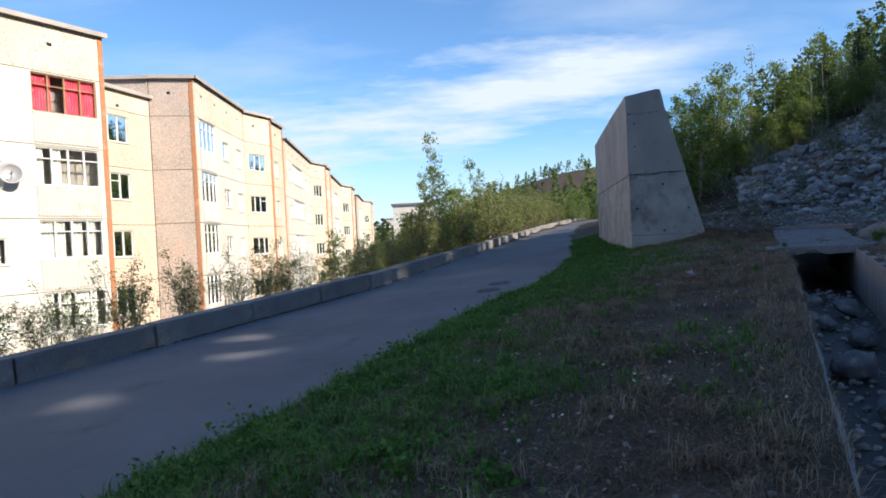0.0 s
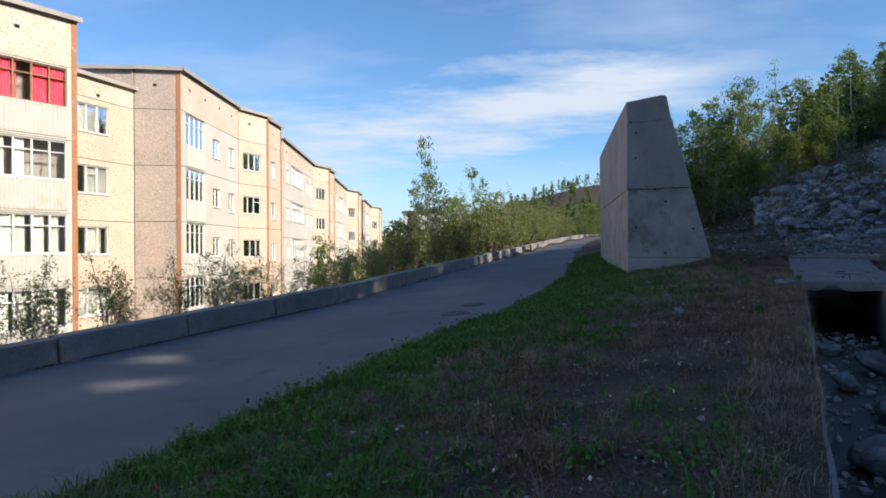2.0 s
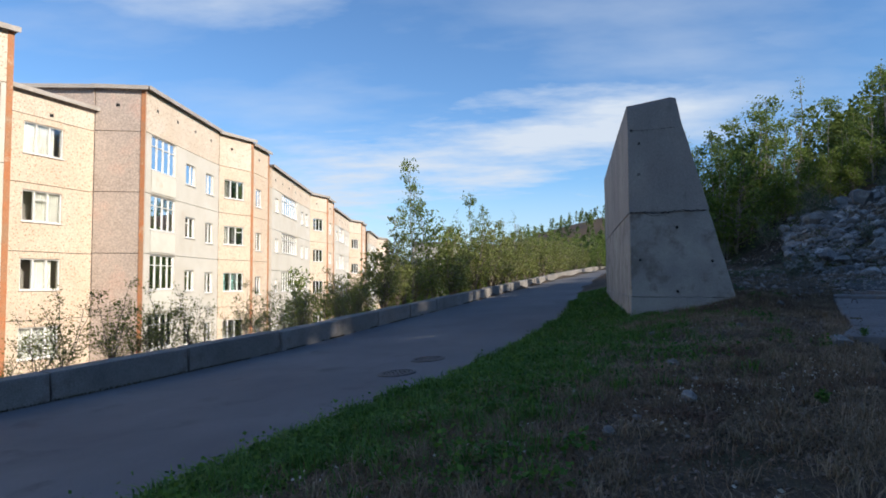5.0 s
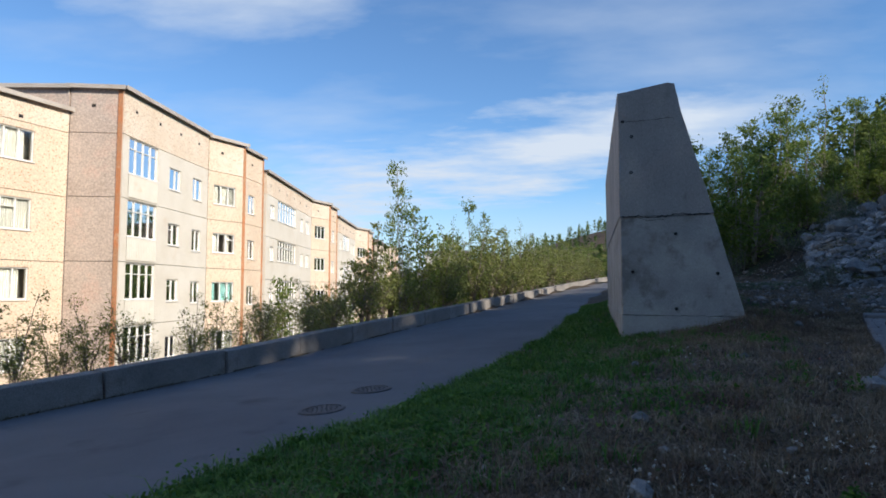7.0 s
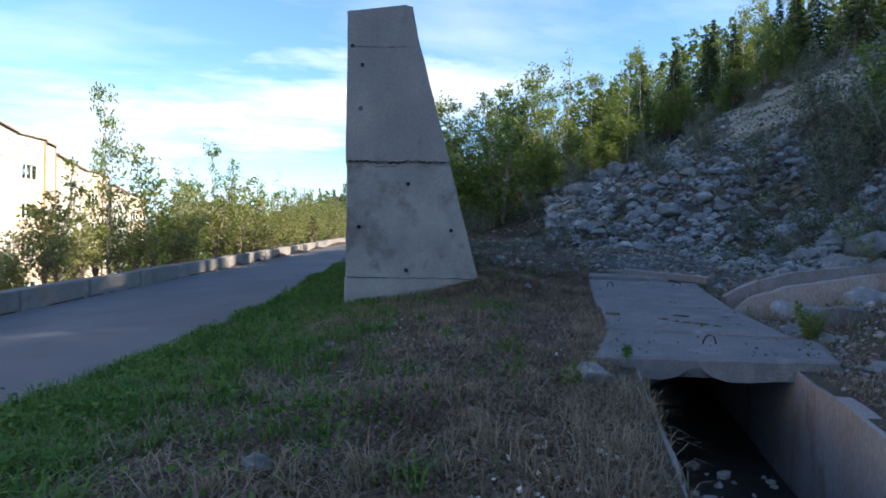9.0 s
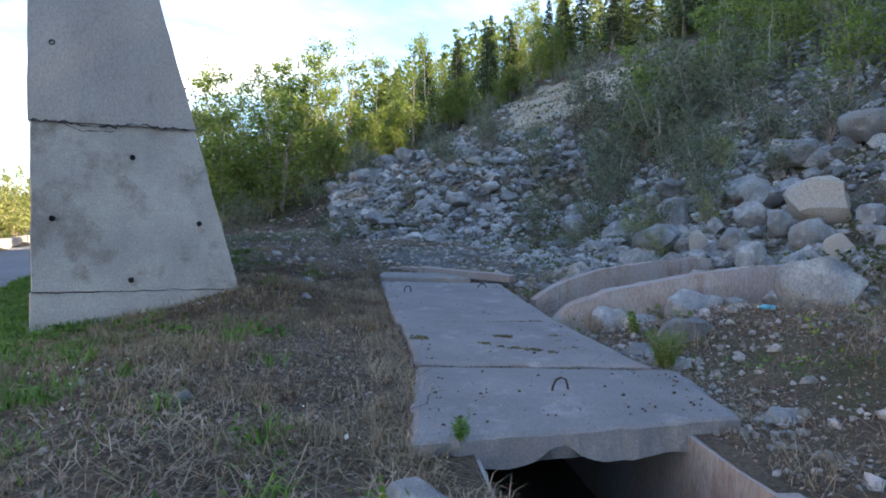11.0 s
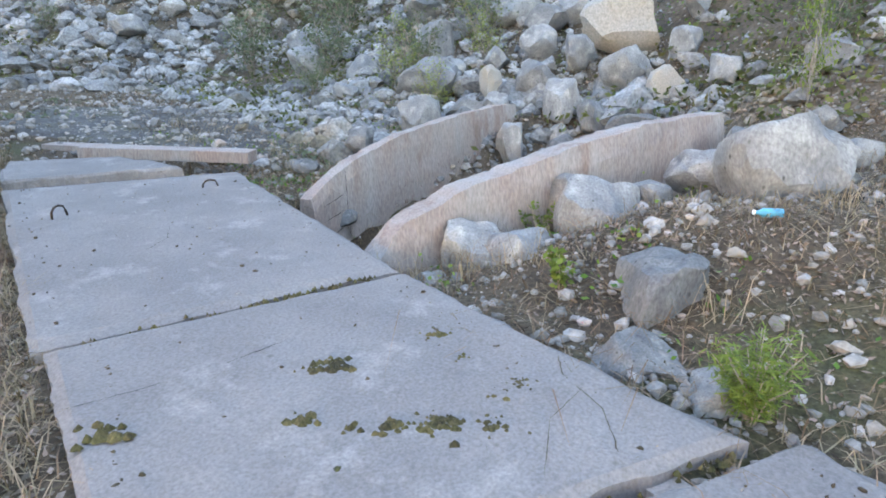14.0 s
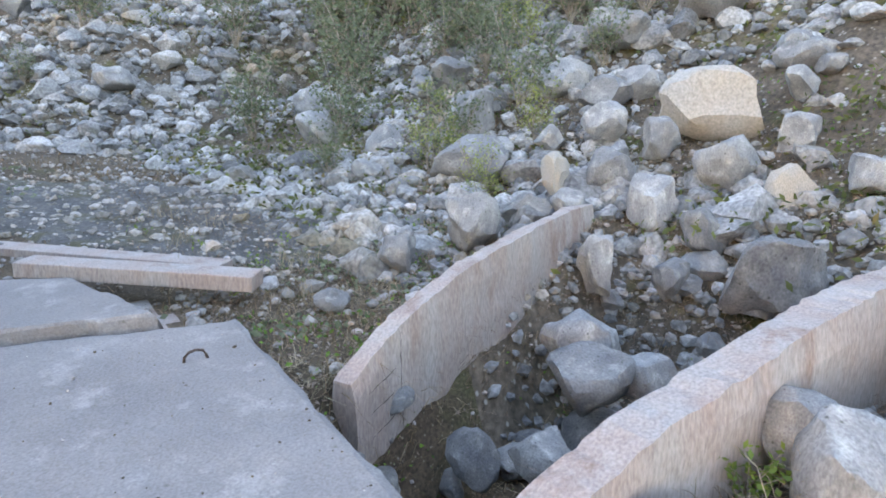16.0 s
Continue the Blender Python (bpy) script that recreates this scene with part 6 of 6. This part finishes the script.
tagged(mesh_object("dead_stalks", gv, gf, M_STALK), "thin brown dead stalks standing in the grass", "stalks", kind="stuff")
pts = scatter(46000, 6, 30, 1.78, 9.5, lambda x, y, u, n: 0.25 + 0.75 * smooth(-0.1, 0.4, ripple(x * 1.7, y * 1.7 + 4)))
gv, gf = blades(pts, 0.1, 0.003, grng, 1.8)
tagged(mesh_object("dry_grass", gv, gf, M_DRY), "sparse dead grass and litter on the stony bank", "grass", kind="stuff")
pts = scatter(5000, 8, 32, 2.0, 9.5, lambda x, y, u, n: smooth(0.15, 0.5, ripple(x * 2.1 + 7, y * 2.1)))
lv, lf = leaf_quads(pts + [0, 0, 0.05], 0.045, grng, 0.0, 0.6)
tagged(mesh_object("green_weeds", lv, lf, M_GRASS), "small fresh green weeds between the stones", "weeds", kind="stuff")


pts = scatter(72000, 6, 26, 1.78, 7, lambda x, y, u, n: 0.3 + 0.7 * smooth(-0.3, 0.3, ripple(x * 1.9 + 2, y * 1.9)))
lv, lf = leaf_quads(pts + [0, 0, 0.02], 0.04, grng, 0.0, 0.35)
tagged(mesh_object("leaf_litter", lv, lf, M_LITTER), "brown fallen leaves and twigs on the bank", "litter", kind="stuff")
pts = scatter(34000, 1, 27, -7, 0.2, dry_chance)
lv, lf = leaf_quads(pts + [0, 0, 0.02], 0.045, grng, 0.0, 0.5)
tagged(mesh_object("leaf_litter", lv, lf, M_LITTER), "brown fallen leaves in the dry verge grass", "litter", kind="stuff")
pts = scatter(30000, 11, 25, -4.5, 0.2, lambda x, y, u, n: 0.35 + 0.65 * smooth(-0.4, 0.3, ripple(x * 1.4, y * 1.4)))
pts = pts[verge(pts[:, 0], pts[:, 1]) > 1.5]
lv, lf = leaf_quads(pts + [0, 0, 0.018], 0.05, grng, 0.0, 0.35)
tagged(mesh_object("leaf_litter", lv, lf, M_LITTER), "matted brown litter on the verge beside the slabs", "litter", kind="stuff")
pts = scatter(16000, 11, 25, -4.5, 0.2, lambda x, y, u, n: 0.3 + 0.7 * smooth(-0.3, 0.3, ripple(x * 1.8 + 4, y * 1.8)))
pts = pts[verge(pts[:, 0], pts[:, 1]) > 1.5]
gv, gf = blades(pts, 0.12, 0.0035, grng, 3.0)
tagged(mesh_object("dry_grass", gv, gf, M_STRAW), "flattened pale straw beside the slabs", "grass", kind="stuff")
dirt = []
for y in np.arange(8, 60, 0.012):
    if ripple(y * 1.7, 3.0) > -0.05:
        x = float(kerb_x(y)) + abs(grng.normal(0, 0.03)) + 0.01
        dirt.append((x, y, float(road_z(x, y)) + 0.005))
gv, gf = blades(np.array(dirt), 0.05, 0.012, grng, 1.2)
tagged(mesh_object("kerb_weeds", gv, gf, M_MOSS), "dark dirt and weeds along the kerb foot", "weeds", kind="stuff")


pts = scatter(900, 1, 26, -5, 0.1, lambda x, y, u, n: dry_chance(x, y, u, n) * smooth(0.1, 0.4, ripple(x * 2.7, y * 2.7 + 1)))
lv, lf = leaf_quads(pts + [0, 0, 0.03], 0.04, grng, 0.0, 0.7)
tagged(mesh_object("pale_chips", lv, lf, M_CREAM), "scattered pale chips and paper scraps in the grass", "litter", kind="stuff")


mids = scatter(900, 0.5, 30, -7, 0.1, dry_chance)
near = np.repeat(mids, 24, 0) + np.concatenate([grng.normal(0, 0.045, (900 * 24, 2)), np.zeros((900 * 24, 1))], 1)
gv, gf = blades(near, 0.15, 0.0035, grng, 1.1)
tagged(mesh_object("dry_grass", gv, gf, M_STRAW), "tussocks of longer dry grass on the verge", "grass", kind="stuff")
mids = scatter(1500, 0.5, 30, -10, 0.0, green_chance)
near = np.repeat(mids, 26, 0) + np.concatenate([grng.normal(0, 0.06, (1500 * 26, 2)), np.zeros((1500 * 26, 1))], 1)
gv, gf = blades(near, 0.17, 0.0075, grng, 1.1)
tagged(mesh_object("green_grass", gv, gf, M_GRASS), "thick green grass clumps beside the asphalt", "grass", kind="stuff")
pts = scatter(15000, 23, 44, -6, 8, lambda x, y, u, n: 0.15 + 0.85 * smooth(-0.1, 0.4, ripple(x * 1.3, y * 1.3 + 9)))
gv, gf = blades(pts, 0.11, 0.005, grng, 1.5)
tagged(mesh_object("dry_grass", gv, gf, M_DRY), "patchy dead grass on the flat below the scree", "grass", kind="stuff")
pts = scatter(9000, 6, 28, 1.78, 8, lambda x, y, u, n: 0.3 + 0.7 * smooth(-0.2, 0.3, ripple(x * 1.5 + 11, y * 1.5)))
gv, gf = blades(pts, 0.16, 0.003, grng, 3.4)
tagged(mesh_object("dead_stalks", gv, gf, M_STALK), "fallen brown stalks and twigs on the bank", "stalks", kind="stuff")
pts = scatter(9000, 23, 44, -6, 8, lambda x, y, u, n: smooth(0.05, 0.45, ripple(x * 1.1 + 5, y * 1.1)))
lv, lf = leaf_quads(pts + [0, 0, 0.05], 0.08, grng, 0.0, 0.6)
tagged(mesh_object("green_weeds", lv, lf, M_GREYLEAF), "low grey-green weeds on the wet flat", "weeds", kind="stuff")


mids = scatter(170, 1, 27, -9, 0.0, lambda x, y, u, n: np.clip(green_chance(x, y, u, n) + 0.06 * dry_chance(x, y, u, n), 0, 1))
heap = grng.normal(0, 1, (170 * 90, 3)) * np.repeat(grng.uniform(0.06, 0.15, 170), 90)[:, None]
heap[:, 2] = abs(heap[:, 2]) * 0.7 + 0.02
lv, lf = leaf_quads(np.repeat(mids, 90, 0) + heap, 0.05, grng, 0.0, 0.7)
tagged(mesh_object("green_weeds", lv, lf, M_GRASS), "rounded clumps of leafy weeds on the verge", "weeds", kind="stuff")


pts = scatter(15000, 7, 27, 1.78, 6.5, lambda x, y, u, n: 0.25 + 0.75 * smooth(-0.2, 0.3, ripple(x * 2.0 + 1, y * 2.0)))
gv, gf = blades(pts, 0.1, 0.0035, grng, 3.2)
tagged(mesh_object("dry_grass", gv, gf, M_STRAW), "flattened bleached straw on the stony bank", "grass", kind="stuff")
mids = scatter(70, 12, 27, 1.9, 5.5, lambda x, y, u, n: 0.3 + 0.7 * smooth(-0.1, 0.3, ripple(x * 2.2, y * 2.2)))
near = np.repeat(mids, 22, 0) + np.concatenate([grng.normal(0, 0.07, (70 * 22, 2)), np.zeros((70 * 22, 1))], 1)
gv, gf = blades(near, 0.27, 0.003, grng, 1.0)
tagged(mesh_object("dead_stalks", gv, gf, M_STRAW), "bunches of bleached dead stems between the boulders", "stalks", kind="stuff")
mids = scatter(60, 8, 27, 1.9, 6.5, lambda x, y, u, n: 0.3 + 0.7 * smooth(0.0, 0.4, ripple(x * 1.8 + 3, y * 1.8)))
heap = grng.normal(0, 1, (60 * 26, 3)) * 0.07
heap[:, 2] = abs(heap[:, 2]) * 1.3 + 0.02
lv, lf = leaf_quads(np.repeat(mids, 26, 0) + heap, 0.04, grng, 0.0, 0.65)
tagged(mesh_object("green_weeds", lv, lf, M_SPROUT), "small yellow-green sprouts on the stony bank", "weeds", kind="stuff")
hx, hy = grng.uniform(13, 34, 60000), grng.uniform(10, 42, 60000)
ok = in_scree(hx, hy) & (ripple(hx * 0.9 + 5, hy * 0.9) + 0.4 * ripple(hx * 3, hy * 3) > grng.normal(0.12, 0.12, 60000)) & (hx > 14.5)
pts = np.stack([hx[ok], hy[ok], ground_z(hx[ok], hy[ok]) + grng.uniform(0.03, 0.2, ok.sum())], 1)
lv, lf = leaf_quads(pts, 0.1, grng, 0.0, 0.5)
tagged(mesh_object("green_weeds", lv, lf, M_HERB), "low olive herbs and moss between the scree stones", "weeds", kind="stuff")


# single plants by the slabs
def sprig(x, y, z, h, n, leaf, label, needle=False):
    thing = tagged(new("seedling"), label, "plant")
    rng = np.random.default_rng(int(x * 100))
    stems, cs = [], []
    for _ in range(n):
        a, o = rng.uniform(0, 6.28), h * rng.uniform(0.1, 0.45)
        end = (math.cos(a) * o, math.sin(a) * o, h * rng.uniform(0.6, 1.0))
        stems.append(tube([(0, 0, -0.03), (end[0] * 0.4, end[1] * 0.4, end[2] * 0.6), end], [0.005, 0.004, 0.002], 4))
        for q in np.linspace(0.3, 1, 9):
            for _ in range(8 if needle else 3):
                cs.append((end[0] * q + rng.normal(0, 0.02), end[1] * q + rng.normal(0, 0.02), end[2] * q + rng.normal(0, 0.02)))
    mesh_object("stem", *joined(stems), M_BARK, thing)
    mesh_object("leaves", *leaf_quads(np.array(cs), 0.045 if not needle else 0.05, rng, 0.0, 0.12 if needle else 0.6), leaf, thing)
    thing.matrix_basis = Matrix.Translation((x, y, z))


sprig(7.95, 14.4, 1.055, 0.115, 4, M_GRASS, "small green conifer seedling at the slab corner", True)
sprig(10.44, 14.87, land(10.44, 14.87), 0.36, 30, M_SPROUT, "yellow-green feathery seedling beside the slab", True)
sprig(11.3, 15.85, land(11.3, 15.85), 0.26, 6, M_SPROUT, "thin leafy sprig growing between boulders")
sprig(12.5, 16.4, land(12.5, 16.4), 0.3, 5, M_SPROUT, "leafy sprig by the wing wall")
sprig(10.6, 13.2, land(10.6, 13.2), 0.3, 7, M_SPROUT, "broad-leaved green sprig on the bank")
sprig(5.6, 11.1, 0.7, 0.16, 9, M_GRASS, "low clump of green leaves on the dry verge")
sprig(2.6, 7.9, 0.3, 0.18, 9, M_GRASS, "low clump of green leaves on the dry verge")
sprig(3.4, 12.1, 0.45, 0.18, 9, M_GRASS, "low clump of green leaves on the dry verge")

# litter
v, f = tube([(0, 0, 0), (0.1, 0, 0), (0.14, 0, 0), (0.17, 0, 0), (0.19, 0, 0)], [0.035, 0.036, 0.034, 0.016, 0.014], 12)
bottle = tagged(new("plastic_bottle"), "crushed blue plastic bottle lying on the bank", "bottle")
mesh_object("bottle_body", v, f, M_BLUE, bottle, even=True)
mesh_object("cap", *tube([(0.19, 0, 0), (0.21, 0, 0)], [0.018, 0.018], 12), M_WHITE, bottle)
bottle.matrix_basis = pose(12.08, 14.8, land(12.08, 14.86) + 0.03, 0, 0, 100) @ Matrix.Diagonal((0.75, 0.75, 0.75, 1))
